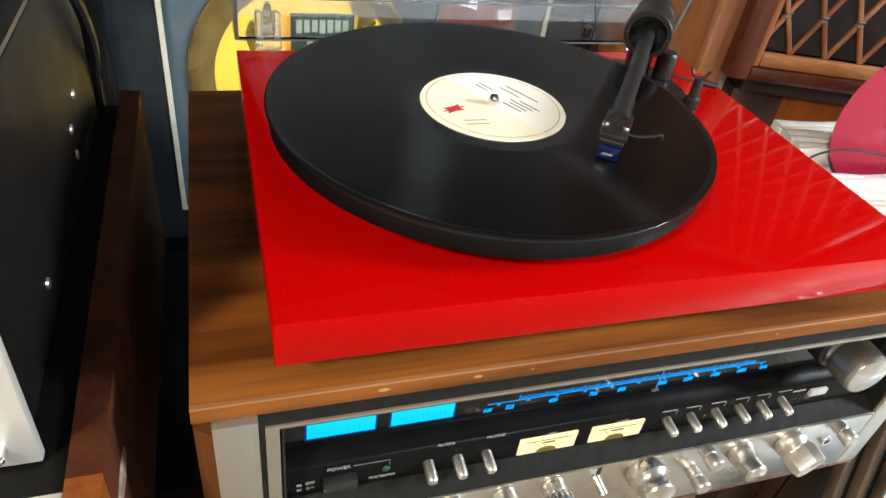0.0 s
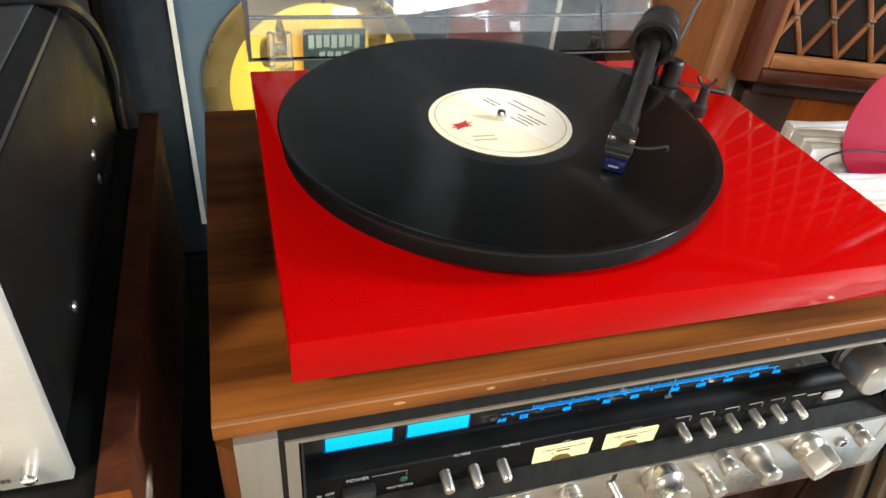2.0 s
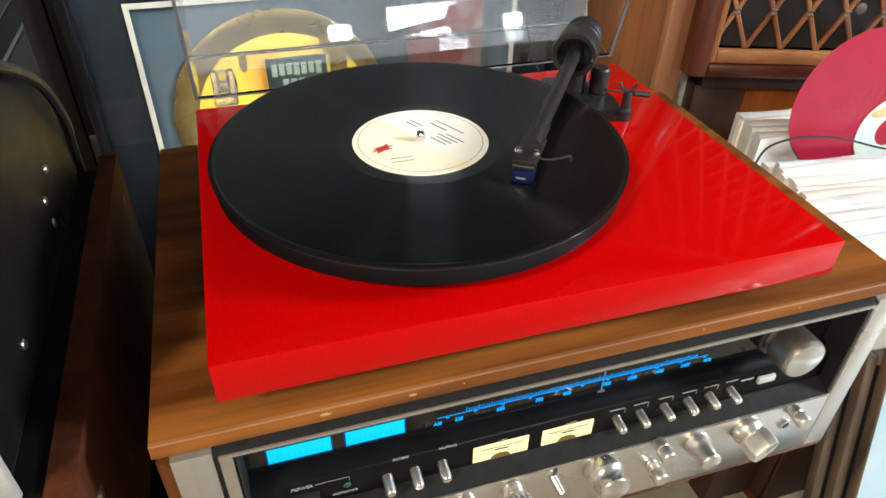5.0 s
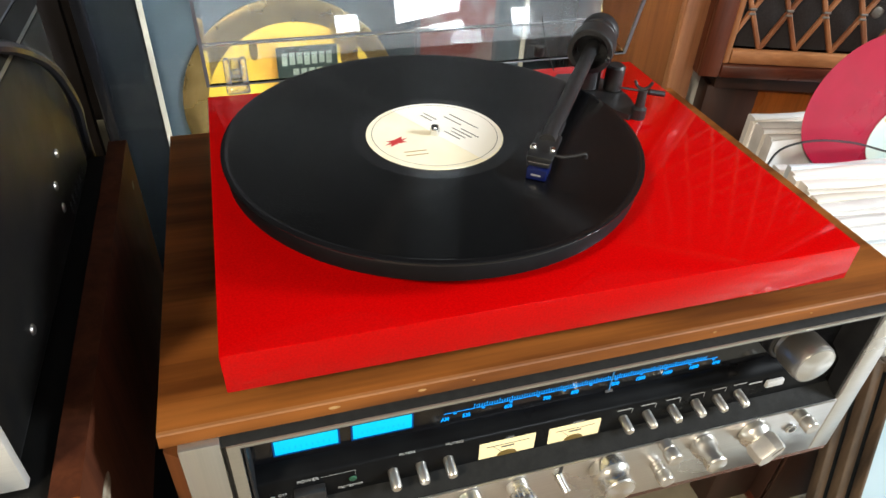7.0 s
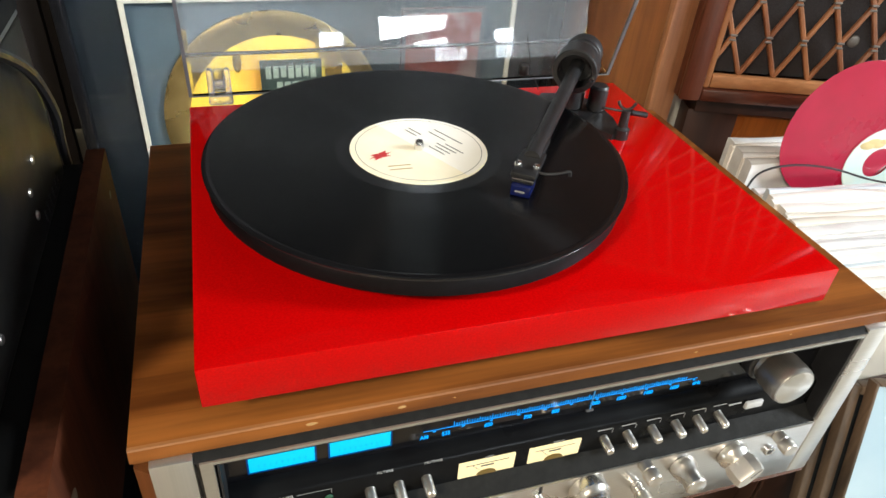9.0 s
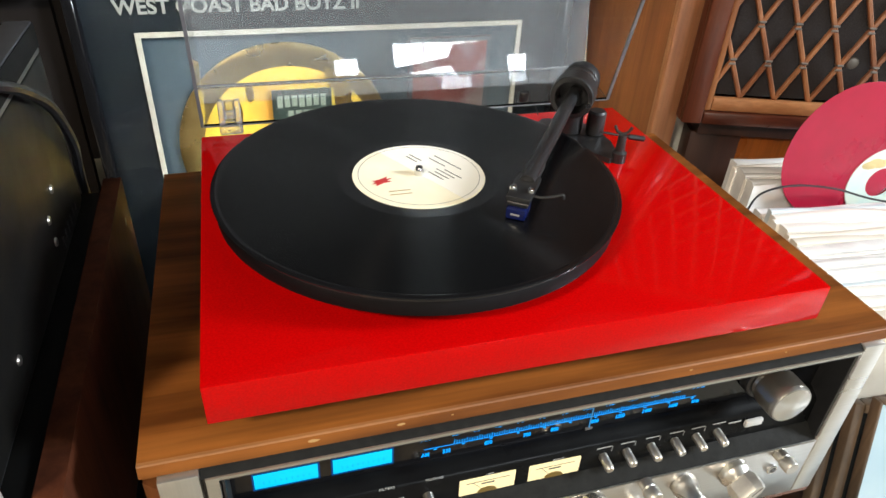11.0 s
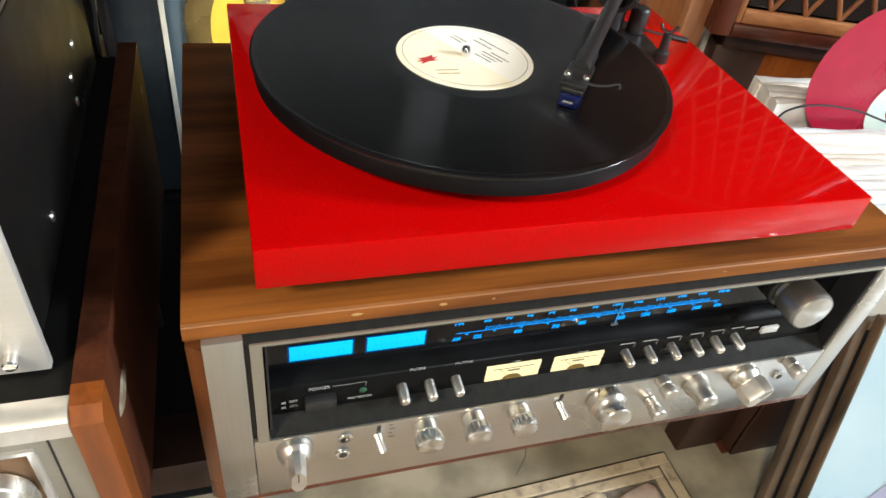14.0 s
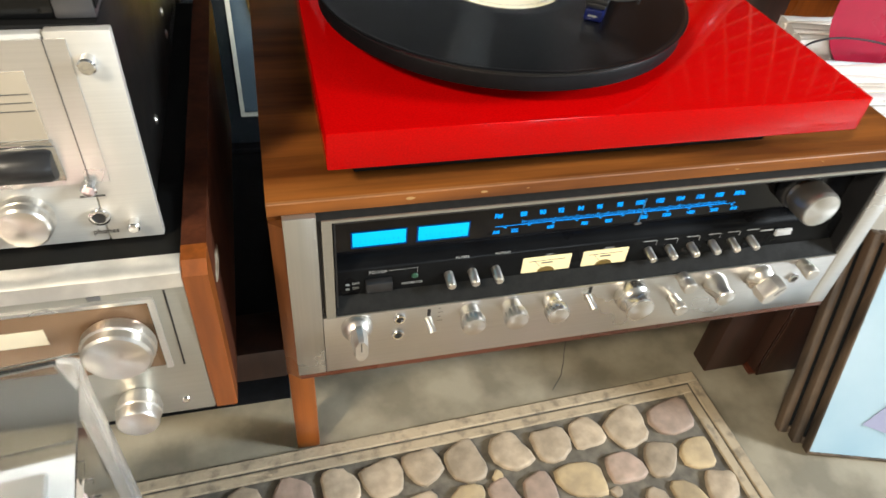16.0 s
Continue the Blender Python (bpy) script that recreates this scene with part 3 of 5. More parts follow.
round_knob(0.3445, 0.2725, [(0.0112, 0), (0.0112, 0.004), (0.0104, 0.006), (0.0082, 0.014), (0.0088, 0.018), (0.0090, 0.0205), (0.0084, 0.0215)], "selector_knob", "waisted metal selector knob")
wing_knob(0.392, 0.2725, 0.0138, 0.025, "source_selector", "metal selector knob with a finger wing", 40)
for x, z in ((0.052, 0.2785), (0.051, 0.259), (0.4325, 0.264)):
    j = part("jack_socket", lathe([(0.0052, 0), (0.0052, 0.0018), (0.0044, 0.0024), (0.0032, 0.0024), (0.0030, 0), (0, -0.0005)], 24, toward((x, FY, z), (0, -1, 0))), CHROME, rc, "chrome-ringed jack socket")
    part("socket_hole", lathe([(0, 0.0006), (0.0030, 0.0006)], 20, toward((x, FY, z), (0, -1, 0))), BLACK, j)
for x, z, dz in ((0.0765, 0.2745, -1), (0.2195, 0.277, 1)):
    lv = part("lever_switch", rod((x - 0.001, FY + 0.001, z - 0.001), (x + 0.002, FY - 0.011, z - 0.007), 0.0035, 16), KNOB, rc, "metal lever switch")
    part("lever_slot", box(x - 0.0013, x + 0.0013, FY - 0.0002, FY + 0.001, z - 0.005, z + 0.010), BLACK, lv)
sl = bmesh.new()
for k in range(4):
    box(0.084, 0.0865 + 0.002 * (k % 2), FY - 0.0001, FY + 0.0006, 0.284 - k * 0.005, 0.2843 - k * 0.005, bm=sl)
part("printed_marks", sl, DARKPRINT, rc)

# ---- stand legs ----
stand = thing("receiver_stand", "low wooden stand carrying the stereo receiver", "stand", (0.23, 0.2, 0))
part("shelf", box(CX0 + 0.004, CX1 - 0.004, 0.035, CYB, 0.192, 0.2132, 0.002), MAHOG_X, stand)
part("leg", box(-0.043, -0.018, 0.06, 0.085, 0, 0.192, 0.002), ORANGE_Z, stand, "worn orange-brown wooden leg with splintered edge")
part("leg", box(0.482, 0.544, 0.075, 0.105, 0, 0.192, 0.002), DARKLEG, stand, "broad dark brown wooden leg")
part("side_board", box(-0.125, -0.0435, 0.05, 0.10, 0.150, 0.190, 0.001), DARKLEG, stand, "dark brown board bridging the gap beside the receiver")
part("leg", box(-0.043, -0.018, 0.30, 0.325, 0, 0.192, 0.002), MAHOG_Z, stand)
part("leg", box(0.42, 0.54, 0.30, 0.33, 0, 0.192, 0.002), MAHOG_Z, stand)

# ---- turntable ----
PT = 0.4555
UNDER = mk("matt_black_board", (0.006, 0.006, 0.006), 0.85, spec=0.1)
tt = thing("turntable", "gloss red belt-drive turntable with black tonearm and raised clear lid", "turntable", (0.2075, 0.16, TOP))
part("plinth", box(0, 0.415, 0, 0.32, 0.4268, PT, 0.0012, 2), RED, tt, "gloss red lacquered plinth")
for x in (0.05, 0.365):
    for y in (0.06, 0.275):
        part("foot", lathe([(0, 0), (0.02, 0), (0.022, 0.004), (0.022, 0.018), (0.017, 0.0248), (0, 0.0248)], 28, pose(x, y, TOP)), BLACK, tt)
# Added black board that stands for the shadow in the gap under the plinth.
part("sub_plate", box(0.020, 0.350, 0.019, 0.30, 0.4100, 0.4267, 0.001), UNDER, tt, "black board added for the shade under the plinth")
SPX, SPY = 0.161, 0.1585
PLATTER = mk("black_platter_metal", (0.006, 0.005, 0.006), 0.5, 0.0, second=(0.004, 0.0035, 0.004), scale=200, rvar=0.05, spec=0.1)
part("platter", lathe([(0, 0.0138), (0.146, 0.0138), (0.1482, 0.0152), (0.1482, 0.0247), (0.1475, 0.0257), (0, 0.0257)], 128, pose(SPX, SPY, PT)), PLATTER, tt, "satin black platter")
part("platter_mat", lathe([(0, 0.0258), (0.148, 0.0258), (0.148, 0.0276), (0, 0.0276)], 96, pose(SPX, SPY, PT)), BLACK, tt)
part("sub_platter", lathe([(0, 0), (0.08, 0), (0.08, 0.0137), (0, 0.0137)], 64, pose(SPX, SPY, PT)), BLACK, tt)
part("spindle", lathe([(0.0036, 0.026), (0.0036, 0.034), (0.0026, 0.0365), (0, 0.0375)], 20, pose(SPX, SPY, PT)), CHROME, tt, "chrome centre spindle")

# record with groove bands
VINYL = bpy.data.materials.new("grooved_vinyl")
VINYL.use_nodes = True
_n, _t = VINYL.node_tree.nodes, VINYL.node_tree
_b = _n["Principled BSDF"]
_b.inputs["Base Color"].default_value = (0.0025, 0.0026, 0.003, 1)
_b.inputs["Specular IOR Level"].default_value = 0.3
_b.inputs["Coat Weight"].default_value, _b.inputs["Coat Roughness"].default_value = 0.1, 0.08
_b.inputs["Anisotropic"].default_value, _b.inputs["Anisotropic Rotation"].default_value = 1.0, 0.25
_tg = _n.new("ShaderNodeTangent")
_tg.direction_type, _tg.axis = "RADIAL", "Z"
_t.links.new(_tg.outputs[0], _b.inputs["Tangent"])
_tc, _ln = _n.new("ShaderNodeTexCoord"), _n.new("ShaderNodeVectorMath")
_ln.operation = "LENGTH"
_t.links.new(_tc.outputs["Object"], _ln.inputs[0])
_ns = _n.new("ShaderNodeTexNoise")
_ns.noise_dimensions = "1D"
_ns.inputs["Scale"].default_value, _ns.inputs["Detail"].default_value = 900, 8
_t.links.new(_ln.outputs["Value"], _ns.inputs["W"])
_mr = _n.new("ShaderNodeMapRange")
_mr.inputs[1].default_value, _mr.inputs[2].default_value, _mr.inputs[3].default_value, _mr.inputs[4].default_value = 0.3, 0.7, 0.195, 0.205
_t.links.new(_ns.outputs["Fac"], _mr.inputs[0])
_t.links.new(_mr.outputs[0], _b.inputs["Roughness"])
SMOOTHVINYL = mk("smooth_vinyl", (0.007, 0.007, 0.008), 0.12, rvar=0.04)
LABEL = mk("cream_label_paper", (0.95, 0.89, 0.71), 0.6, second=(0.92, 0.84, 0.63), scale=40)
LABEL2 = mk("white_label_paper", (0.95, 0.93, 0.86), 0.6, second=(0.93, 0.9, 0.82), scale=40)
REDINK = mk("red_ink", (0.6, 0.03, 0.03), 0.6)


def ring(r0, r1, z, seg=128, h=0.0):
    bm = bmesh.new()
    a = [bm.verts.new((r0 * math.cos(2 * math.pi * i / seg), r0 * math.sin(2 * math.pi * i / seg), z)) for i in range(seg)]
    b = [bm.verts.new((r1 * math.cos(2 * math.pi * i / seg), r1 * math.sin(2 * math.pi * i / seg), z)) for i in range(seg)]
    for i in range(seg):
        bm.faces.new((a[i], b[i], b[(i + 1) % seg], a[(i + 1) % seg]))
    return bm


RZ = 0.4834
rec = new("vinyl_record", finish(lathe([(0, 0), (0.149, 0), (0.1506, 0.0008), (0.1506, 0.0014), (0.1494, 0.0019), (0.1460, 0.0014), (0, 0.0014)], 160), "vinyl_record", SMOOTHVINYL))
rec.location = (SPX, SPY, RZ)
tagged(rec, "black twelve-inch vinyl record with cream label on the platter", "record")


def rpart(name, bm, m, label="", smooth=35, parent=None):
    ob = new(name, finish(bm, name, m, smooth))
    ob.parent = parent or rec
    return tagged(ob, label)


for a, b in ((0.0605, 0.1046), (0.1048, 0.1455)):
    rpart("groove_band", ring(a, b, 0.00155), VINYL, "fine-grooved black vinyl band")
lab = rpart("record_label", lathe([(0.0036, 0.0016), (0.0036, 0.0021), (0.0496, 0.0021), (0.0500, 0.0016)], 96), LABEL, "cream paper label with printed lines and a red emblem")
half = bmesh.new()
A0, A1 = math.radians(-62), math.radians(118)
arc = [(0.0492 * math.cos(A0 + (A1 - A0) * k / 40), 0.0492 * math.sin(A0 + (A1 - A0) * k / 40)) for k in range(41)]
prism(arc, 0.0022, 0.0023, half, "z")
rpart("label_field", half, LABEL2, parent=lab)
rpart("label_rim", ring(0.0455, 0.0459, 0.0024, 96), DARKPRINT, parent=lab)
bars = bmesh.new()
rr = random.Random(4)
TW = Matrix.Rotation(math.radians(-62), 4, "Z")
for k, (u, v, w) in enumerate(((0.0, -0.030, 0.030), (0.006, -0.024, 0.018), (-0.012, -0.016, 0.02), (-0.012, -0.012, 0.015), (-0.010, -0.008, 0.016), (0.022, -0.012, 0.012), (0.022, -0.016, 0.014), (-0.016, -0.020, 0.018))):
    box(u - w / 2, u + w / 2, v - 0.0005, v + 0.0005, 0.0024, 0.00245, bm=bars, m=TW @ Matrix.Rotation(math.pi, 4, "Z"))
rpart("printed_lines", bars, DARKPRINT, parent=lab, smooth=0)
em = bmesh.new()
for n_, (a, ln, w) in enumerate(((28, 0.0085, 0.0019), (-35, 0.0075, 0.0017), (0, 0.0095, 0.0012), (62, 0.0045, 0.0012), (-70, 0.004, 0.0011))):
    c, d = math.cos(radians(a)), math.sin(radians(a))
    out = [(-ln, 0.0), (-ln * 0.4, w), (ln * 0.5, w * 0.8), (ln, 0.0), (ln * 0.5, -w), (-ln * 0.4, -w * 0.8)]
    prism([(u * c - v * d, u * d + v * c) for u, v in out], 0.00235, 0.00242 + 0.00002 * n_, em, "z")
em.transform(Matrix.Translation((-0.030, -0.006, 0)) @ Matrix.Rotation(0.4, 4, "Z"))
rpart("red_emblem", em, REDINK, parent=lab)
em = bmesh.new()
for k in range(2):
    box(-0.028, -0.012, -0.0006, 0.0006, 0.00235, 0.0024, bm=em, m=Matrix.Translation((0, -0.022 - 0.005 * k, 0)))
rpart("printed_lines", em, mk("tan_ink", (0.5, 0.36, 0.15), 0.6), parent=lab, smooth=0)

# tonearm
arm_z = 0.502
HEADP = Vector((0.2175, 0.0945, 0.5005))
base_out = [(0.312, 0.284), (0.322, 0.294), (0.350, 0.290), (0.366, 0.268), (0.366, 0.232), (0.360, 0.206), (0.348, 0.200), (0.340, 0.212), (0.330, 0.245), (0.318, 0.268)]
part("tonearm_base", prism(base_out, PT, PT + 0.005, axis="z"), SATIN, tt, "black metal tonearm base plate")
part("bearing_post", lathe([(0, 0), (0.0085, 0), (0.0085, 0.0205), (0.007, 0.0225), (0, 0.0225)], 28, pose(0.358, 0.252, PT + 0.006)), SATIN, tt)
part("arm_pillar", lathe([(0, 0), (0.011, 0), (0.011, 0.030), (0.008, 0.034), (0, 0.034)], 28, pose(0.337, 0.262, PT + 0.006)), SATIN, tt)
adir = (HEADP - Vector((0.323, 0.240, arm_z + 0.004))).normalized()
gm = toward(Vector((0.323, 0.240, arm_z + 0.004)) - adir * 0.013, adir)
part("bearing_ring", lathe([(0.0185, 0), (0.0195, 0.001), (0.0195, 0.020), (0.0185, 0.021), (0.0150, 0.021), (0.0145, 0.020), (0.0145, 0.004), (0, 0.004)], 40, gm), SATIN, tt, "black ring-shaped tonearm bearing housing")
a0 = Vector((0.323, 0.240, arm_z + 0.004))
tubeb = bmesh.new()
tube([a0 - adir * 0.02, a0 + adir * 0.06, a0 + adir * 0.13, HEADP - adir * 0.012], 0.0058, 14, tubeb)
part("arm_tube", tubeb, SATIN, tt, "black tapered carbon tonearm tube")
cw = toward(a0 - adir * 0.020, -adir)
part("counterweight", lathe([(0, 0), (0.0155, 0), (0.017, 0.002), (0.017, 0.008), (0.0163, 0.009), (0.017, 0.010), (0.017, 0.022), (0.0155, 0.024), (0.008, 0.024), (0, 0.0235)], 40, cw), BLACK, tt, "round black counterweight")
for sgn in (-1, 1):
    part("bearing_screw", rod(a0 + Vector((0.011 * sgn, -0.012 * sgn, -0.004)) - adir * 0.002, a0 + Vector((0.011 * sgn, -0.012 * sgn, -0.004)) + adir * 0.0065, 0.0022, 10), CHROME, tt)
side = Vector((-adir.y, adir.x, 0)).normalized()
hm = Matrix.Translation(HEADP) @ Vector(adir).to_track_quat("Y", "Z").to_matrix().to_4x4()
hs = part("headshell", box(-0.0085, 0.0085, -0.022, 0.012, -0.003, 0.001, 0.001, 2, None, hm), SATIN, tt, "flat black headshell")
part("headshell_neck", box(-0.0066, 0.0066, -0.044, -0.02, -0.0035, 0.0025, 0.0018, 2, None, hm), SATIN, tt)
for sx in (-0.0062, 0.0062):
    part("cartridge_screw", lathe([(0, 0.0026), (0.0020, 0.0024), (0.0026, 0.001), (0.0026, 0)], 16, hm @ pose(sx, 0.001, 0.001)), CHROME, hs)
part("cartridge_mount", box(-0.0075, 0.0075, -0.008, 0.012, -0.0065, -0.0032, 0.0006, 1, None, hm), BLACK, hs)
ct = part("cartridge", box(-0.0068, 0.0068, -0.002, 0.0150, -0.0150, -0.0066, 0.001, 2, None, hm), mk("blue_cartridge", (0.004, 0.009, 0.07), 0.3, scale=90), hs, "small blue phono cartridge")
part("cartridge_logo", box(-0.0030, 0.0035, 0.0151, 0.0153, -0.0115, -0.0102, 0, 1, None, hm), WHITEPRINT, tt)
part("stylus_guard", box(-0.004, 0.004, 0.004, 0.014, -0.0185, -0.0156, 0.0008, 1, None, hm), BLACK, tt)
part("finger_lift", tube([hm @ Vector(p) for p in ((-0.0075, 0.002, -0.001), (-0.014, 0.002, -0.001), (-0.022, -0.001, 0.0), (-0.0275, -0.003, 0.0015), (-0.0285, -0.0035, -0.002))], 0.0010, 8), SATIN, tt, "thin bent finger lift")
part("stylus", rod(hm @ Vector((0, 0.012, -0.0165)), hm @ Vector((0, 0.019, -0.0188)), 0.0004, 6), CHROME, tt)
# cue lever, arm rest, anti-skating weight
part("rest_post", lathe([(0, 0), (0.0065, 0), (0.0065, 0.009), (0.0042, 0.011), (0.0036, 0.026), (0, 0.026)], 24, pose(0.3585, 0.2035, PT)), SATIN, tt)
part("arm_rest", tube([(0.3525, 0.2092, PT + 0.0325), (0.3545, 0.2075, PT + 0.0282), (0.3585, 0.2045, PT + 0.0262), (0.3628, 0.2025, PT + 0.0286), (0.365, 0.2017, PT + 0.033)], 0.0013, 10), SATIN, tt, "black U-shaped arm rest")
cue = part("cue_lever", rod((0.350, 0.228, PT + 0.018), (0.389, 0.2195, PT + 0.012), 0.0011, 8), SATIN, tt, "thin cueing lever with black grip")
part("lever_grip", rod((0.377, 0.2222, PT + 0.0139), (0.3915, 0.219, PT + 0.0117), 0.0026, 14), BLACK, cue)
wi = part("weight_wire", tube([(0.302, 0.301, 0.515), (0.304, 0.301, 0.506), (0.311, 0.300, 0.482), (0.319, 0.297, 0.463)], 0.00055, 6), BLACK, tt)
part("anti_skate_thread", tube([(0.3025, 0.301, 0.513), (0.3028, 0.301, 0.500), (0.3030, 0.301, 0.487)], 0.00015, 5), BLACK, tt)
part("anti_skate_weight", lathe([(0, 0), (0.0042, 0), (0.0046, 0.0006), (0.0046, 0.0084), (0.0042, 0.009), (0, 0.009)], 20, pose(0.303, 0.301, 0.4775)), BLACK, tt, "small black anti-skating weight on a thread")

# raised lid
ACR = clear("clear_acrylic", (0.9, 0.95, 1.0), 0.015, 1.49)
ACRW = clear("thin_acrylic", (0.96, 0.97, 0.98), 0.02, 1.12)
ACRB = clear("thin_acrylic_floor", (0.97, 0.98, 0.99), 0.02, 1.42)
ACR.node_tree.nodes["Principled BSDF"].inputs["Transmission Weight"].default_value = 0.96
HINGE = clear("hinge_plastic", (0.93, 0.95, 1.0), 0.06, 1.48)
HINGE.node_tree.nodes["Principled BSDF"].inputs["Transmission Weight"].default_value = 0.88
ACRE = mk("acrylic_edge", (0.11, 0.112, 0.125), 0.2, scale=40)
LEAN_BACK = radians(13)
LX0, LX1, LH, LD, TH = 0.0, 0.419, 0.31, 0.058, 0.003
lm = Matrix.Translation((0, 0.337, 0.4565)) @ Matrix.Rotation(-LEAN_BACK, 4, "X")
lid = part("lid", box(LX0, LX1, LD - TH, LD, 0.012, LH, 0, 1, None, lm), ACR, tt, "clear acrylic dust cover, raised")
FLARE = 0.54
for a in (LX0, LX1 - TH):
    wl = prism([(0.0032, 0.0), (0.0032 - FLARE * 0.2, 0.2), (LD - 0.03, LH), (LD - TH - 0.0003, LH), (LD - TH - 0.0003, 0.0)], a, a + TH)
    wl.transform(lm)
    part("lid_wall", wl, ACRW, lid)
part("lid_wall", prism([(0, 0), (LD, 0.0275), (LD, 0.0305), (0, TH)], LX0 + TH + 0.0003, LX1 - TH - 0.0003), ACRB, lid)
lw = lid.children[-1]
lw.data.transform(lm)
for a in (LX0, LX1 - TH):
    we_ = prism([(0, 0), (-FLARE * 0.2, 0.2), (0.0028 - FLARE * 0.2, 0.2), (0.0028, 0)], a, a + TH)
    we_.transform(lm)
    part("lid_edge", we_, ACRE, lid, "pale polished lid edge")
part("lid_edge", box(LX0 + TH, LX1 - TH, -0.0015, -0.0003, 0.0, 0.0014, 0, 1, None, lm), ACRE, lid)
part("lid_edge", box(LX0 + TH, LX1 - TH, LD - TH - 0.0012, LD - TH - 0.0002, 0.0302, 0.0312, 0, 1, None, lm), ACRE, lid)
for x in (0.027, 0.383):
    h = part("hinge", box(x - 0.0105, x + 0.0105, -0.007, 0.004, -0.007, 0.001, 0.0018, 2, None, lm), HINGE, tt, "clear plastic lid hinge")
    for dx in (-0.0072, 0.0072):
        part("hinge_arm", box(x + dx - 0.0028, x + dx + 0.0028, -0.0075, 0.009, 0.0012, 0.024, 0.002, 2, None, lm), HINGE, h)
    part("hinge_pin", lathe([(0, -0.0042), (0.004, -0.0042), (0.004, 0.0042), (0, 0.0042)], 20, lm @ toward((x, 0.001, 0.0105), (1, 0, 0))), HINGE, h)
    part("hinge_plate", box(x - 0.0042, x + 0.0042, 0.0055, 0.0085, 0.0012, 0.023, 0.001, 1, None, lm), HINGE, h)
for o in [lid] + [c for c in lid.children]:
    o.visible_shadow = False

# ---- framed award behind ----
aw = thing("framed_award", "black-framed gold record award on grey-blue matting behind glass", "picture frame", (0.181, 0.66, 0))
AX0, AX1, AZ1, AY = -0.155, 0.517, 0.522, 0.66
GLOSSBLACK = mk("gloss_black_frame", (0.008, 0.008, 0.009), 0.12, rvar=0.05)
MATTING = mk("grey_blue_matting", (0.010, 0.0125, 0.0145), 0.8, second=(0.007, 0.009, 0.011), scale=5, spec=0.06)
INNERMAT = mk("inner_blue_matting", (0.06, 0.084, 0.1), 0.7, second=(0.05, 0.07, 0.085), scale=5, spec=0.06)
GOLD = mk("gold_plated_disc", (0.62, 0.42, 0.1), 0.28, 0.85, second=(0.5, 0.3, 0.06), scale=18)
BRASSRIM = mk("dull_gold_rim", (0.46, 0.33, 0.13), 0.32, 0.85, second=(0.36, 0.25, 0.09), scale=30)
for a, b, c, d in ((AX0, AX0 + 0.014, 0.0, AZ1), (AX1 - 0.014, AX1, 0.0, AZ1), (AX0 + 0.014, AX1 - 0.014, AZ1 - 0.014, AZ1), (AX0 + 0.014, AX1 - 0.014, 0.0, 0.014)):
    part("frame_rail", box(a, b, AY - 0.018, AY + 0.02, c, d, 0.002), GLOSSBLACK, aw, "gloss black frame rail")
IX0, IX1, IZ0, IZ1 = -0.083, 0.446, 0.066, 0.450
part("backing", box(AX0 + 0.013, AX1 - 0.013, AY + 0.008, AY + 0.012, 0.013, AZ1 - 0.013), INNERMAT, aw)
mt = box(AX0 + 0.013, IX0, AY, AY + 0.003, 0.013, AZ1 - 0.013)
box(IX1, AX1 - 0.013, AY, AY + 0.003, 0.013, AZ1 - 0.013, bm=mt)
box(IX0, IX1, AY, AY + 0.003, IZ1, AZ1 - 0.013, bm=mt)
box(IX0, IX1, AY, AY + 0.003, 0.013, IZ0, bm=mt)
part("mat_board", mt, MATTING, aw, "grey-blue mat board")
WHITEBEV = mk("cream_bevel", (0.42, 0.4, 0.33), 0.5, scale=60)
bw = 0.0065
bv = box(IX0, IX0 + bw, AY - 0.002, AY + 0.001, IZ0, IZ1)
box(IX1 - bw, IX1, AY - 0.002, AY + 0.001, IZ0, IZ1, bm=bv)
box(IX0 + bw, IX1 - bw, AY - 0.002, AY + 0.001, IZ1 - bw, IZ1, bm=bv)
box(IX0 + bw, IX1 - bw, AY - 0.002, AY + 0.001, IZ0, IZ0 + bw, bm=bv)
part("mat_bevel", bv, WHITEBEV, aw, "cream bevelled mat edge")
GX, GZ, GR = 0.098, 0.277, 0.152
disc = part("gold_disc", lathe([(0, 0.0035), (GR * 0.84, 0.0035), (GR * 0.86, 0.005), (GR * 0.97, 0.0065), (GR, 0.004), (GR, 0)], 96, toward((GX, AY + 0.008, GZ), (0, -1, 0))), BRASSRIM, aw, "gold record with a dull raised rim")
ART = mk("orange_yellow_art", (0.66, 0.46, 0.055), 0.35, second=(0.58, 0.25, 0.035), scale=10, mid=(0.36, 0.56), rvar=0.05)
part("picture_label", lathe([(0, 0.0005), (GR * 0.8, 0.0005), (GR * 0.81, 0)], 80, toward((GX + 0.004, AY + 0.0043, GZ - 0.004), (0, -1, 0))), ART, disc, "yellow and orange printed artwork")
sw = bmesh.new()
for k, (x, z, s) in enumerate(((0.165, 0.385, 0.020), (0.180, 0.350, 0.026), (0.190, 0.315, 0.02), (0.05, 0.36, 0.012), (0.03, 0.33, 0.016))):
    lathe([(0, 0.0006), (s * 0.6, 0.0004), (s, 0)], 9, toward((x, AY + 0.0037, z), (0, -1, 0)) @ Matrix.Diagonal((0.5, 1.3, 1, 1)), sw)
part("artwork_shapes", sw, GOLD, disc)
pl = part("name_plate", box(0.079, 0.163, AY - 0.001, AY + 0.003, 0.302, 0.362, 0.0008), mk("dark_green_plate", (0.022, 0.04, 0.032), 0.4, scale=50), disc, "dark green plate with pale block lettering")
lt = bmesh.new()
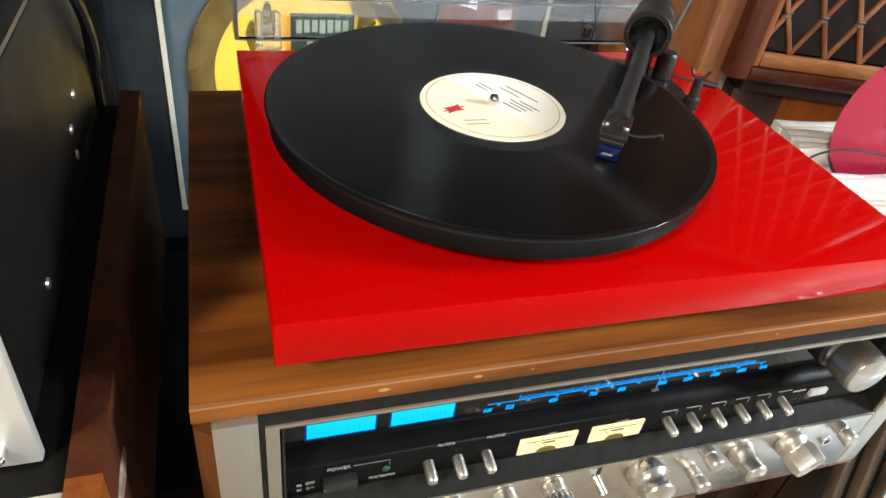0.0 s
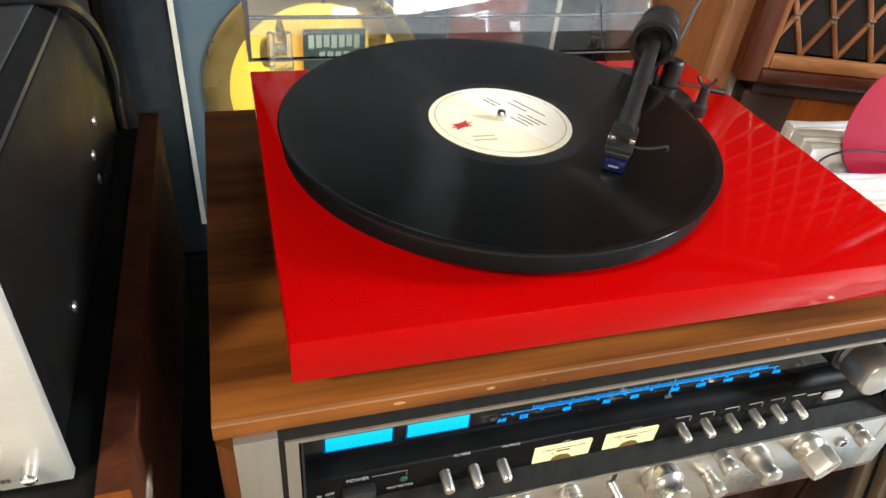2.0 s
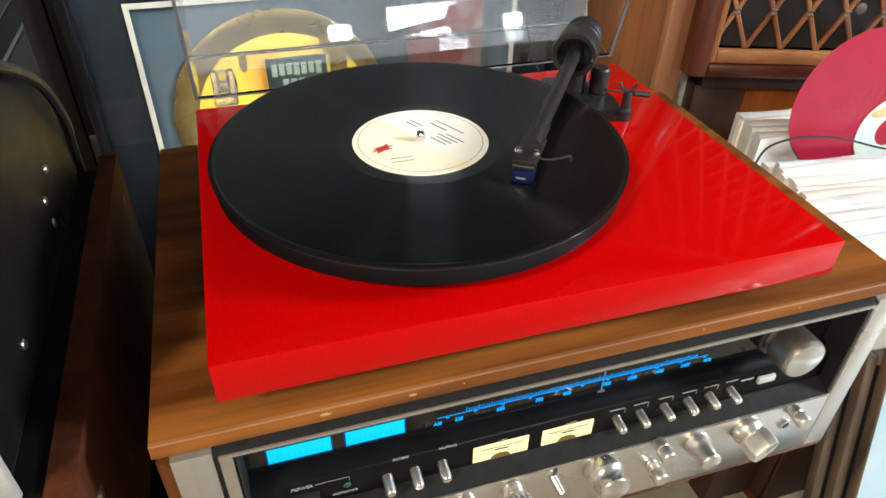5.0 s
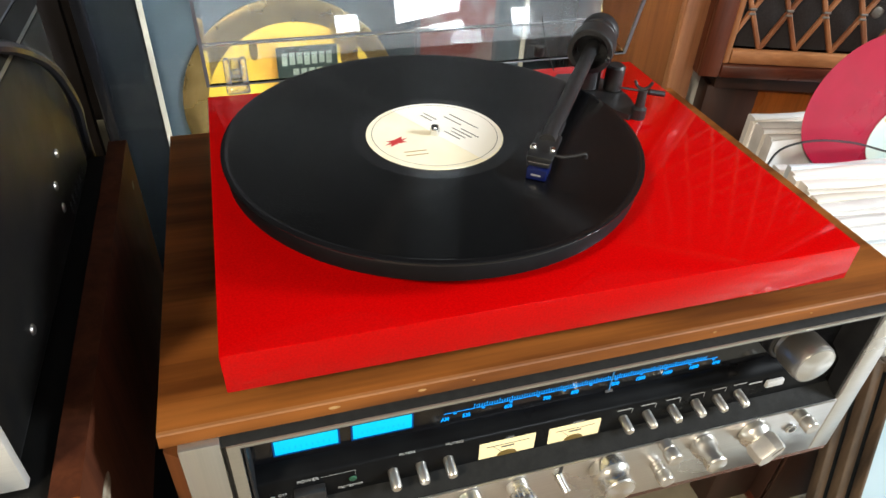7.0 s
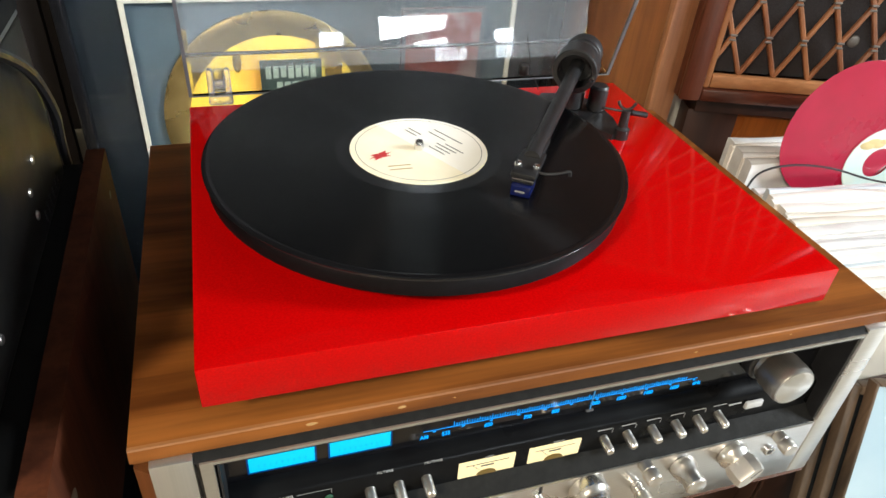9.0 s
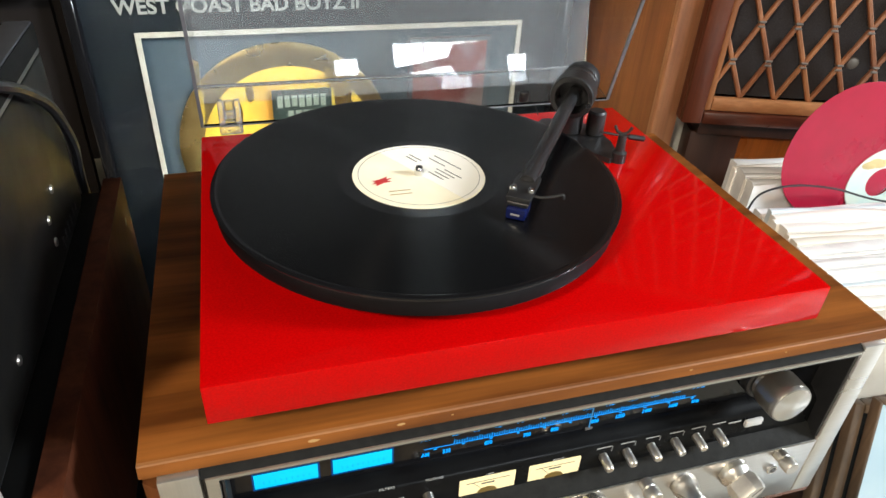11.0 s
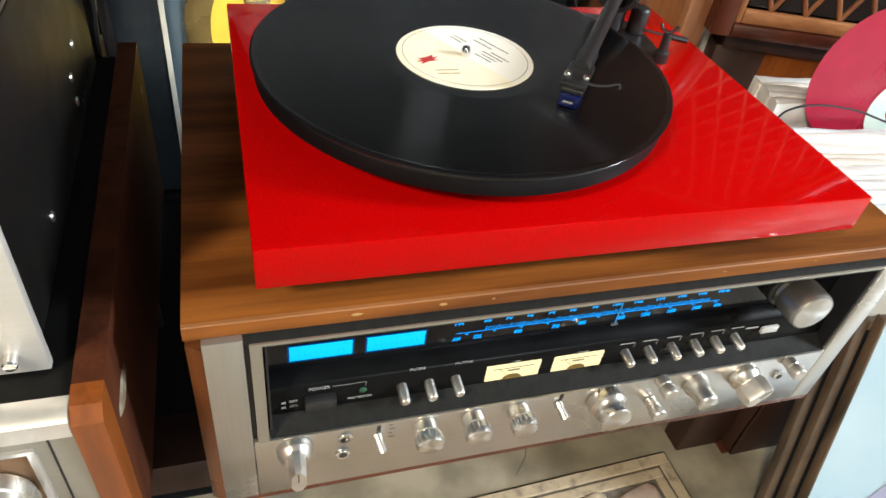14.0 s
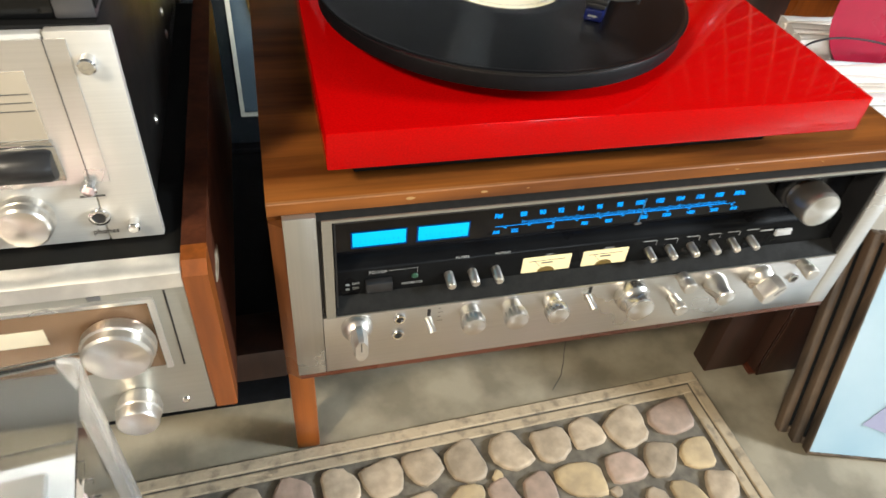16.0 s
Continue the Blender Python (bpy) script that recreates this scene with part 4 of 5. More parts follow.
for k in range(7):
    x = 0.086 + k * 0.0102
    box(x, x + 0.0075, AY - 0.0016, AY - 0.0009, 0.336 + 0.001 * (k % 3), 0.354, bm=lt)
for k in range(4):
    box(0.100 + k * 0.011, 0.108 + k * 0.011, AY - 0.0016, AY - 0.0009, 0.322, 0.331, bm=lt)
part("lettering_bar", lt, mk("pale_green_ink", (0.26, 0.31, 0.25), 0.5), pl)
words("WEST COAST BAD BOYZ II", 0.0255, facing(0.0525, AY - 0.0004, 0.481), mk("pale_grey_ink", (0.23, 0.23, 0.2), 0.5), aw, "title_lettering", 0.0003, bold=0.0006)
pc = part("small_picture", box(0.278, 0.402, AY + 0.004, AY + 0.008, 0.250, 0.427, 0.0005), mk("dark_red_cover", (0.16, 0.04, 0.035), 0.5, second=(0.22, 0.17, 0.17), scale=12, mid=(0.4, 0.5)), aw, "small dark red printed cover with a pale border")
bd = bmesh.new()
for a, b, c, d in ((0.278, 0.402, 0.421, 0.427), (0.278, 0.284, 0.25, 0.421), (0.396, 0.402, 0.25, 0.421)):
    box(a, b, AY + 0.0034, AY + 0.0041, c, d, bm=bd)
part("cover_border", bd, mk("slate_border", (0.07, 0.085, 0.1), 0.5), pc)
gl = part("glazing", box(AX0 + 0.012, AX1 - 0.012, AY - 0.008, AY - 0.006, 0.012, AZ1 - 0.012), clear("picture_glass", (0.98, 0.99, 1.0), 0.02, 1.24), aw, "clear picture glass")
gl.visible_shadow = False

# ---- tall wooden cabinet behind the lid's edge ----
cb = thing("wooden_cabinet", "tall brown wooden cabinet, side painted in shade, front edge lit", "cabinet", (0.65, 0.62, 0))
# The side's shade is painted by a darker wood than the front edge.
part("side_panel", box(0.564, 0.576, 0.463, 0.9, 0, 1.1, 0.001), SHADED_PANEL, cb)
part("front_edge", box(0.562, 0.597, 0.450, 0.4625, 0, 1.1, 0.002), LIT_STRIP, cb, "front edge strip in the lit wood tone")
part("back_panel", box(0.5765, 0.74, 0.86, 0.9, 0, 1.1, 0.001), SHADED_PANEL, cb)

# ---- lattice-fronted loudspeaker on its base ----
spk = thing("loudspeaker", "mahogany loudspeaker with diamond wooden lattice over dark grille cloth", "loudspeaker", (0.78, 0.5, 0.371))
ANG = math.atan2(-0.0135, 0.040)
U = Vector((math.cos(ANG), math.sin(ANG), 0))
N = Vector((-U.y, U.x, 0))
SM = Matrix.Translation((0.589, 0.4355, 0.371)) @ Matrix.Rotation(ANG, 4, "Z")
SW, SH, SDP = 0.42, 0.62, 0.24


def sbox(u0, u1, v0, v1, z0, z1, bevel=0.0, bm=None):
    return box(u0, u1, v0, v1, z0, z1, bevel, 2, bm, SM)


part("side_panel", sbox(0, 0.016, 0.0, SDP, 0.008, SH, 0.001), MAHOG_Z, spk)
part("side_panel", sbox(SW - 0.016, SW, 0.0, SDP, 0.008, SH, 0.001), MAHOG_Z, spk)
part("bottom_panel", sbox(0.0162, SW - 0.0162, 0.0, SDP, 0.008, 0.020, 0.001), MAHOG_X, spk)
part("top_panel", sbox(0.0162, SW - 0.0162, 0.0, SDP, SH - 0.016, SH, 0.001), MAHOG_X, spk)
part("back_panel", sbox(0.0162, SW - 0.0162, SDP - 0.01, SDP - 0.001, 0.0162, SH - 0.0162), MAHOG_Z, spk)
for a, b, c, d in ((0.0, 0.026, 0.008, SH), (SW - 0.026, SW, 0.008, SH), (0.0262, SW - 0.0262, 0.008, 0.025), (0.0262, SW - 0.0262, SH - 0.025, SH)):
    part("front_moulding", sbox(a, b, -0.012, -0.0004, c, d, 0.003), MAHOG_X if b - a > d - c else MAHOG_Z, spk, "dark mahogany front moulding")
for a, b, c, d, m in ((0.0265, 0.0345, 0.0255, SH - 0.0255, LATTICE), (SW - 0.0345, SW - 0.0265, 0.0255, SH - 0.0255, LATTICE), (0.035, SW - 0.035, 0.0258, 0.0425, TEAK_X), (0.035, SW - 0.035, SH - 0.0425, SH - 0.0258, TEAK_X)):
    part("bead", sbox(a, b, -0.008, 0.004, c, d, 0.002), m, spk, "lighter wooden bead")
CLOTH = mk("grille_cloth", (0.035, 0.03, 0.034), 0.9, second=(0.012, 0.011, 0.012), scale=900, bump=0.5, bscale=1500)
part("grille_cloth", sbox(0.0345, SW - 0.0345, 0.010, 0.014, 0.0425, SH - 0.0425), CLOTH, spk, "dark woven grille cloth")
PU, PZ, U0, Z0 = 0.0443, 0.0945, 0.0033, -0.0045
nodes = [(U0 + i * PU / 2, Z0 + j * PZ / 2) for j in range(0, 14) for i in range(0, 20) if (i + j) % 2 == 0]
inside = lambda u, z: 0.034 < u < SW - 0.034 and 0.042 < z < SH - 0.042


def bar(p, q):
    (u0, z0), (u1, z1) = p, q
    lo, hi = 0.0, 1.0
    ks = [k / 40 for k in range(41) if inside(u0 + (u1 - u0) * k / 40, z0 + (z1 - z0) * k / 40)]
    if len(ks) < 3:
        return
    lo, hi = ks[0], ks[-1]
    a = SM @ Vector((u0 + (u1 - u0) * lo, 0.002, z0 + (z1 - z0) * lo))
    b = SM @ Vector((u0 + (u1 - u0) * hi, 0.002, z0 + (z1 - z0) * hi))
    d = (b - a)
    zax = d.normalized()
    yax = SM.to_3x3() @ Vector((0, 1, 0))
    xax = yax.cross(zax)
    m = Matrix((xax, yax, zax)).transposed().to_4x4()
    m.translation = a
    part("lattice_bar", box(-0.0028, 0.0028, -0.003, 0.003, 0, d.length, 0.0012, 1, None, m), LATTICE, spk)


for (u, z) in nodes:
    for su in (-1, 1):
        bar((u, z), (u + su * PU / 2, z + PZ / 2))
TIE = mk("pewter_tie", (0.2, 0.18, 0.16), 0.4, 0.6)
for (u, z) in nodes:
    if inside(u, z) and 0.05 < z < 0.35:
        tie = box(-0.0045, 0.0045, -0.0045, 0.004, -0.005, -0.0022, 0.001, 1, None, SM @ Matrix.Translation((u, 0.002, z)))
        box(-0.0045, 0.0045, -0.0045, 0.004, 0.0005, 0.0035, 0.001, 1, tie, SM @ Matrix.Translation((u, 0.002, z)))
        part("lattice_tie", tie, TIE, spk)
part("grille_badge", lathe([(0, 0.002), (0.004, 0.0025), (0.007, 0.0015), (0.008, 0)], 28, SM @ Matrix.Translation((0.2, 0.0095, 0.093)) @ toward((0, 0, 0), (0, -1, 0))), TIE, spk, "round dull metal badge")

base = thing("speaker_stand", "brown wooden stand under the loudspeaker", "stand", (0.8, 0.5, 0))
part("stand_top", sbox(0.03, SW, 0.004, SDP, -0.012, 0.0076), DARKLEG, base)
part("stand_panel", sbox(0.092, SW, 0.012, 0.03, -0.371, -0.0122), ORANGE_Z, base, "orange-brown wooden front panel")
part("stand_leg", sbox(0.024, 0.0918, 0.010, 0.06, -0.371, -0.0122, 0.001), DARKLEG, base, "dark brown corner post")
pp = thing("paper_card", "small pale grey paper card beside the cabinet", "paper", (0.60, 0.452, 0.3))
part("sheet", box(0.5985, 0.628, 0.470, 0.4712, 0.28, 0.372, 0, 1), mk("pale_card", (0.5, 0.5, 0.46), 0.7, scale=30), pp)
part("holder", box(0.598, 0.63, 0.4716, 0.485, 0.0, 0.3, 0.001), MAHOG_Z, pp)

# ---- records in sleeves ----
SLEEVES = [mk("white_paper_sleeve", (0.88, 0.87, 0.84), 0.45, second=(0.8, 0.78, 0.73), scale=22, bump=0.25, bscale=60, rand=0.08),
           mk("cream_paper_sleeve", (0.76, 0.73, 0.65), 0.5, second=(0.64, 0.6, 0.52), scale=16, bump=0.25, bscale=60, rand=0.08),
           mk("plastic_bagged_sleeve", (0.76, 0.77, 0.77), 0.2, second=(0.6, 0.6, 0.6), scale=25, bump=0.4, bscale=45, rand=0.08),
           mk("pale_blue_sleeve", (0.62, 0.7, 0.74), 0.35, second=(0.5, 0.57, 0.62), scale=20, bump=0.25, bscale=60, rand=0.08)]
rs = random.Random(11)


def sleeve(y, x, top, lean, m, yaw, th):
    """One record sleeve standing on its edge: a slightly bowed card with a rounded, wavy top edge."""
    bm = bmesh.new()
    n, w, h = 10, 0.315, top - 0.004
    bow, wav = rs.uniform(-0.0015, 0.0015), rs.uniform(0, 6)
    prof = [(0, 0), (0, 0.55), (0, 0.997), (0.1, 0.9995), (0.5, 1.0), (0.9, 0.9995), (1, 0.997), (1, 0.55), (1, 0)]
    cols = []
    for i in range(n + 1):
        wob = 0.0016 * math.sin(wav + i * 1.1)
        cols.append([bm.verts.new((w * i / n, th * a + bow * math.sin(math.pi * i / n) * c, h * c + wob * (c > 0.9))) for a, c in prof])
    for p, q in zip(cols, cols[1:]):
        for j in range(len(prof) - 1):
            bm.faces.new((p[j], q[j], q[j + 1], p[j + 1]))
        bm.faces.new((p[-1], q[-1], q[0], p[0]))
    bm.faces.new(cols[0])
    bm.faces.new(cols[-1][::-1])
    ob = new("record_sleeve", finish(bm, "record_sleeve", m, 50))
    ob.matrix_world = Matrix.Translation((x, y, 0.004)) @ Matrix.Rotation(yaw, 4, "Z") @ Matrix.Rotation(lean, 4, "X")
    return tagged(ob, "upright record in a worn pale sleeve, one of a packed row", "record sleeve", "records in the row")


yy = 0.382
while yy > 0.078:
    t = (yy - 0.05) / 0.31
    th = rs.choice((0.005, 0.008, 0.012, 0.016))
    yy -= th + 0.0002
    if 0.289 < yy < 0.3045:
        yy = 0.289
        continue
    x = 0.553 + 0.078 * t + rs.uniform(-0.0025, 0.0025)
    top = 0.339 + rs.uniform(-0.001, 0.001)
    m = SLEEVES[0] if rs.random() < 0.4 else rs.choice(SLEEVES)
    if 0.262 < yy < 0.2895:
        top -= 0.011 + rs.uniform(0, 0.002)
    if yy > 0.29:
        m = SLEEVES[2] if rs.random() < 0.6 else m
        top += 0.006
    sleeve(yy, x, top, 0.012, m, radians(-6 + rs.uniform(-0.4, 0.4)), th)
crate = thing("record_crate", "low dark wooden crate holding upright records", "crate", (0.72, 0.22, 0))
part("crate_base", box(0.54, 0.94, 0.06, 0.40, 0.0, 0.0035), MAHOG_X, crate)
part("crate_front", box(0.5462, 0.80, 0.0545, 0.058, 0.0036, 0.24, 0.001), DARKLEG, crate)
part("crate_side", box(0.5462, 0.5496, 0.06, 0.40, 0.0036, 0.27, 0.001), DARKLEG, crate)
part("crate_back", box(0.62, 0.95, 0.3985, 0.41, 0.0, 0.2, 0.001), MAHOG_X, crate)

CRIMSON = mk("crimson_vinyl", (0.37, 0.01, 0.042), 0.32, second=(0.32, 0.008, 0.034), scale=30, bump=0.02, bscale=600)
PICLABEL = mk("sky_label", (0.5, 0.66, 0.66), 0.5, second=(0.62, 0.7, 0.62), scale=25)
def single(name, label, x, y, z, with_label, R=0.0875):
    t = thing(name, label, "record", (x, y, z - 0.0875))
    m = toward((x, y, z), (-0.1, -1, 0.03))
    r0 = 0.019 if with_label else 0.0
    part("disc", lathe([(r0, -0.0009), (R - 0.001, -0.0009), (R, -0.0003), (R, 0.0003), (R - 0.001, 0.0009), (0.0475, 0.0007), (r0, 0.0007)], 96, m), CRIMSON, t)
    if not with_label:
        part("groove_area", lathe([(0.03, 0.0008), (0.03, 0.00095), (0.0866, 0.00095), (0.0868, 0.0008)], 96, m), CRIMSON, t)
    if with_label:
        part("label", lathe([(0.0192, 0.0009), (0.0192, 0.0014), (0.0455, 0.0014), (0.046, 0.0009)], 72, m), PICLABEL, t, "pale blue printed label")
        for k in range(4):
            part("label_cloud", lathe([(0, 0.0004), (0.0075 - k * 0.001, 0.0003), (0.009 - k * 0.001, 0)], 12, m @ Matrix.Translation((-0.024 + k * 0.007, 0.024 + 0.004 * (k % 2), 0.0014)) @ Matrix.Diagonal((1.3, 0.6, 1, 1))), TANCLOUD, t)
        part("label_print", box(-0.030, 0.026, -0.031, -0.0298, 0.0014, 0.0016, 0, 1, None, m), DARKPRINT, t)
    return t


TANCLOUD = mk("tan_cloud_ink", (0.62, 0.5, 0.24), 0.5)
# Both radii are fitted to the camera's view, below a seven-inch disc's.
single("crimson_record", "translucent crimson record standing upright among sleeves, sized to the camera's view", 0.727, 0.288, 0.390, False, 0.0795)
single("crimson_record", "crimson record with a pale blue label among sleeves, cut down to fit the view", 0.785, 0.2805, 0.348, True, 0.0485)
wr = new("thin_cable", finish(tube([(0.567, 0.25, 0.345), (0.59, 0.262, 0.362), (0.63, 0.262, 0.369), (0.68, 0.252, 0.366), (0.73, 0.235, 0.355), (0.79, 0.215, 0.349)], 0.0013, 8), "thin_cable", BLACK))
tagged(wr, "thin black cable lying over the record sleeves", "cable")

# ---- framed posters leaning by the stand ----
GREYFRAME = wood("weathered_frame", (0.13, 0.09, 0.06), (0.045, 0.033, 0.024), "z", 0.5, 0.0)
BLUEPRINT = mk("pale_blue_print", (0.5, 0.64, 0.72), 0.12, second=(0.28, 0.45, 0.58), scale=4, bump=0.25, bscale=9, rvar=0.08, mid=(0.3, 0.75))
LILAC = mk("lilac_patch", (0.36, 0.38, 0.56), 0.2, scale=6)
PYAW, PLEAN = radians(-17), radians(17)


def poster(dx, dy, w, h, rail, print_mat, label):
    m = Matrix.Translation((0.541 + dx, -0.062 + dy, 0.0)) @ Matrix.Rotation(PYAW, 4, "Z") @ Matrix.Rotation(-PLEAN, 4, "X") @ Matrix.Translation((0, 0, 0.003))
    t = thing("framed_poster", label, "picture frame", (0.541 + dx + w / 2, -0.062 + dy, 0), "leaning posters")
    for a, b, c, d in ((0, rail, 0, h), (w - rail, w, 0, h), (rail + 0.0002, w - rail - 0.0002, 0, rail), (rail + 0.0002, w - rail - 0.0002, h - rail, h)):
        part("frame_rail", box(a, b, 0, 0.014, c, d, 0.002, 2, None, m), GREYFRAME, t)
    pr = part("print", box(rail, w - rail, 0.002, 0.006, rail, h - rail, 0, 1, None, m), print_mat, t, "pale blue print under wrinkled plastic")
    return t, m, pr


p1, pm, pr = poster(0.0, 0.0, 0.42, 0.292, 0.0035, BLUEPRINT, "pale blue framed print in wrinkled plastic leaning on the records")
part("lilac_area", prism([(0.05, 0.05), (0.12, 0.03), (0.2, 0.05), (0.24, 0.16), (0.16, 0.19), (0.10, 0.13)], 0.0009, 0.0015, axis="y"), LILAC, pr)
pr.children[0].data.transform(pm)
sg = bmesh.new()
for k, (a, c) in enumerate(((0.03, 0.272), (0.04, 0.268), (0.05, 0.274), (0.055, 0.215), (0.062, 0.208), (0.07, 0.216))):
    lathe([(0.0045, 0), (0.0055, 0)], 14, pm @ toward((a, 0.0018, c), (0, -1, 0)) @ Matrix.Diagonal((1, 1.5, 1, 1)), sg)
part("scribbled_mark", sg, mk("grey_ink", (0.2, 0.24, 0.28), 0.5), pr)
for i in (1, 2):
    poster(-0.008 * i, 0.017 * i, 0.40 - 0.01 * i, 0.29 - 0.012 * i, 0.010, MATTING, "weathered wooden picture frame in a leaning stack")

# ---- equipment on the left ----
lo = thing("silver_receiver", "silver-fronted receiver with orange-brown wooden side panel", "receiver", (-0.32, 0.16, 0.24))
LX, LXL = -0.0965, -0.56
# One panel in two tones: shaded face painted dark, lit front edge orange.
part("side_panel", prism([(-0.0218, 0.24), (-0.0218, 0.3943), (0.355, 0.404), (0.355, 0.24)], -0.0962, -0.0805), SHADED_SIDE, lo, "wooden side panel, shade put into its dark brown")
part("front_edge", prism([(-0.038, 0.24), (-0.043, 0.386), (-0.036, 0.394), (-0.022, 0.3943), (-0.022, 0.24)], -0.0962, -0.0805), ORANGE_Z, lo, "lit orange-brown front edge of the same side panel")
part("side_panel", box(LXL - 0.016, LXL, -0.04, 0.355, 0.24, 0.40, 0.001), ORANGE_Z, lo)
part("body", box(LXL + 0.0003, LX, -0.028, 0.35, 0.246, 0.3925), CASE, lo)
part("faceplate", box(LXL + 0.0003, LX, -0.040, -0.0283, 0.243, 0.3775, 0.001), PLATEALU, lo, "brushed aluminium faceplate")
part("top_ledge", prism([(-0.043, 0.378), (-0.043, 0.390), (-0.038, 0.3935), (-0.0283, 0.3935), (-0.0283, 0.378)], LXL + 0.0003, LX), mk("polished_ledge", (0.85, 0.83, 0.77), 0.36, 0.75, scale=60), lo, "bright polished top ledge")
AMBER = mk("amber_glass", (0.27, 0.17, 0.1), 0.14, 0.5, second=(0.2, 0.12, 0.07), scale=10)
part("dial_window", box(-0.50, -0.121, -0.0412, -0.0395, 0.301, 0.366, 0.0008), AMBER, lo, "warm amber tinted dial window")
wf = box(-0.50, -0.117, -0.0425, -0.0402, 0.3665, 0.3695)
box(-0.1205, -0.1165, -0.0425, -0.0402, 0.3, 0.3665, bm=wf)
part("window_rim", wf, ALU, lo)
part("slot", box(-0.1100, -0.1088, -0.0404, -0.0395, 0.299, 0.374), BLACK, lo)
# Pale strip that paints a reflection onto the dial window.
part("dial_light", box(-0.26, -0.185, -0.0418, -0.0413, 0.338, 0.352), mk("painted_dial_reflection", (0.7, 0.62, 0.45), 0.5), lo)


def left_knob(x, y, z, r, ln, name, owner, label):
    prof = [(0, 0), (r * 0.9, 0), (r * 0.9, ln * 0.15), (r, ln * 0.2), (r, ln * 0.55), (r * 0.94, ln * 0.6), (r * 0.94, ln * 0.9), (r * 0.86, ln), (0, ln - 0.0004)]
    k = part(name, lathe(prof, 56, toward((x, y, z), (0, -1, 0))), KNOB, owner, label)
    spun_face(k, r * 0.84, (x, y - ln, z))
    fl = bmesh.new()
    for i in range(48):
        a = i * math.pi / 24
        box(-0.0003, 0.0003, r * 0.985, r * 1.012, ln * 0.22, ln * 0.53, 0, 1, fl, toward((x, y, z), (0, -1, 0)) @ Matrix.Rotation(a, 4, "Z"))
    part("knurling", fl, KNOB, k)
    return k


left_knob(-0.1435, -0.0425, 0.336, 0.0228, 0.018, "tuning_knob", lo, "large knurled silver tuning knob")
left_knob(-0.146, -0.0405, 0.265, 0.0155, 0.021, "volume_knob", lo, "silver volume knob")
part("screw_head", lathe([(0, 0.0012), (0.0028, 0.001), (0.0034, 0)], 16, toward((-0.1155, -0.0403, 0.2575), (0, -1, 0))), CHROME, lo)
part("emblem", box(-0.1545, -0.1465, -0.0406, -0.0398, 0.3712, 0.3752, 0.0003), GREYMETAL, lo)
pt = part("badge", lathe([(0, 0.001), (0.010, 0.001), (0.012, 0)], 24, toward((-0.0804, 0.004, 0.352), (1, 0, 0)) @ Matrix.Diagonal((1.6, 0.55, 1, 1))), mk("chipped_paint", (0.26, 0.22, 0.16), 0.6, second=(0.1, 0.06, 0.03), scale=120), lo, "chipped pale mark on the wooden side")
part("screw_hole", lathe([(0, 0.0004), (0.004, 0.0004)], 16, toward((-0.0804, 0.325, 0.372), (1, 0, 0))), BLACK, lo)
tb = thing("side_table", "low dark table carrying the silver receiver", "table", (-0.4, 0.16, 0))
part("tabletop", box(-0.72, -0.13, 0.06, 0.40, 0.222, 0.2395, 0.001), MAHOG_X, tb)
for x in (-0.70, -0.30):
    for y in (0.12, 0.36):
        part("leg", box(x, x + 0.035, y, y + 0.03, 0, 0.2218), MAHOG_Z, tb)

# Added black sheet: the deep shade on this floor is put into its colour.
fm = thing("black_floor_cloth", "black sheet standing in for deep shade on the floor behind the receivers", "cloth", (-0.2, 0.4, 0))
part("cloth", box(-0.8, -0.046, 0.13, 0.64, 0.0005, 0.004, 0.001), mk("floor_shade_black", (0.006, 0.006, 0.007), 0.95, second=(0.004, 0.004, 0.004), scale=80, bump=0.3, spec=0.1), fm)

GLOSSTOP = mk("gloss_black_cover", (0.004, 0.004, 0.004), 0.15, scale=30, rvar=0.05, spec=0.4)
RIMSTEEL = mk("satin_dark_steel", (0.14, 0.14, 0.15), 0.42, 0.8, scale=30, rvar=0.05)
am = thing("silver_amplifier", "silver-faced amplifier in a black steel case on top of the receiver", "amplifier", (-0.33, 0.16, 0.3945))
part("case", box(-0.52, -0.1125, -0.0043, 0.330, 0.3965, 0.5345, 0.002), CASE, am, "scuffed black steel case")
part("top_cover", box(-0.52, -0.1325, 0.001, 0.328, 0.5347, 0.5590, 0.001), GLOSSTOP, am, "gloss black top cover")
part("cover_rim", box(-0.1323, -0.1127, 0.0, 0.330, 0.5347, 0.5600, 0.0012), RIMSTEEL, am, "satin dark steel rim of the top cover")
part("cover_lip", box(-0.1126, -0.1118, 0.0, 0.330, 0.5400, 0.5585, 0.0002), UNDER, am)
part("bottom_tray", box(-0.518, -0.114, 0.0, 0.325, 0.3940, 0.3963), BLACK, am)
FA = -0.0105
part("faceplate", box(-0.525, -0.1385, FA, -0.0045, 0.3948, 0.5325, 0.0008), ALU_PALE, am, "pale brushed aluminium faceplate")
part("faceplate_wing", box(-0.1378, -0.1062, FA - 0.0004, -0.0045, 0.3948, 0.5335, 0.0008), ALU_PALE, am, "pale brushed aluminium faceplate")
part("bevelled_panel", prism([(-0.525, 0.4405), (-0.525, 0.5300), (-0.128, 0.5300), (-0.128, 0.4405)], FA - 0.0014, FA - 0.0006, axis="y"), ALU, am)
part("groove", box(-0.1386, -0.1380, FA - 0.0018, FA - 0.0004, 0.4405, 0.531), DARKPRINT, am)
DISPLAY = mk("tan_dial_glass", (0.42, 0.36, 0.27), 0.15, second=(0.36, 0.3, 0.22), scale=12)
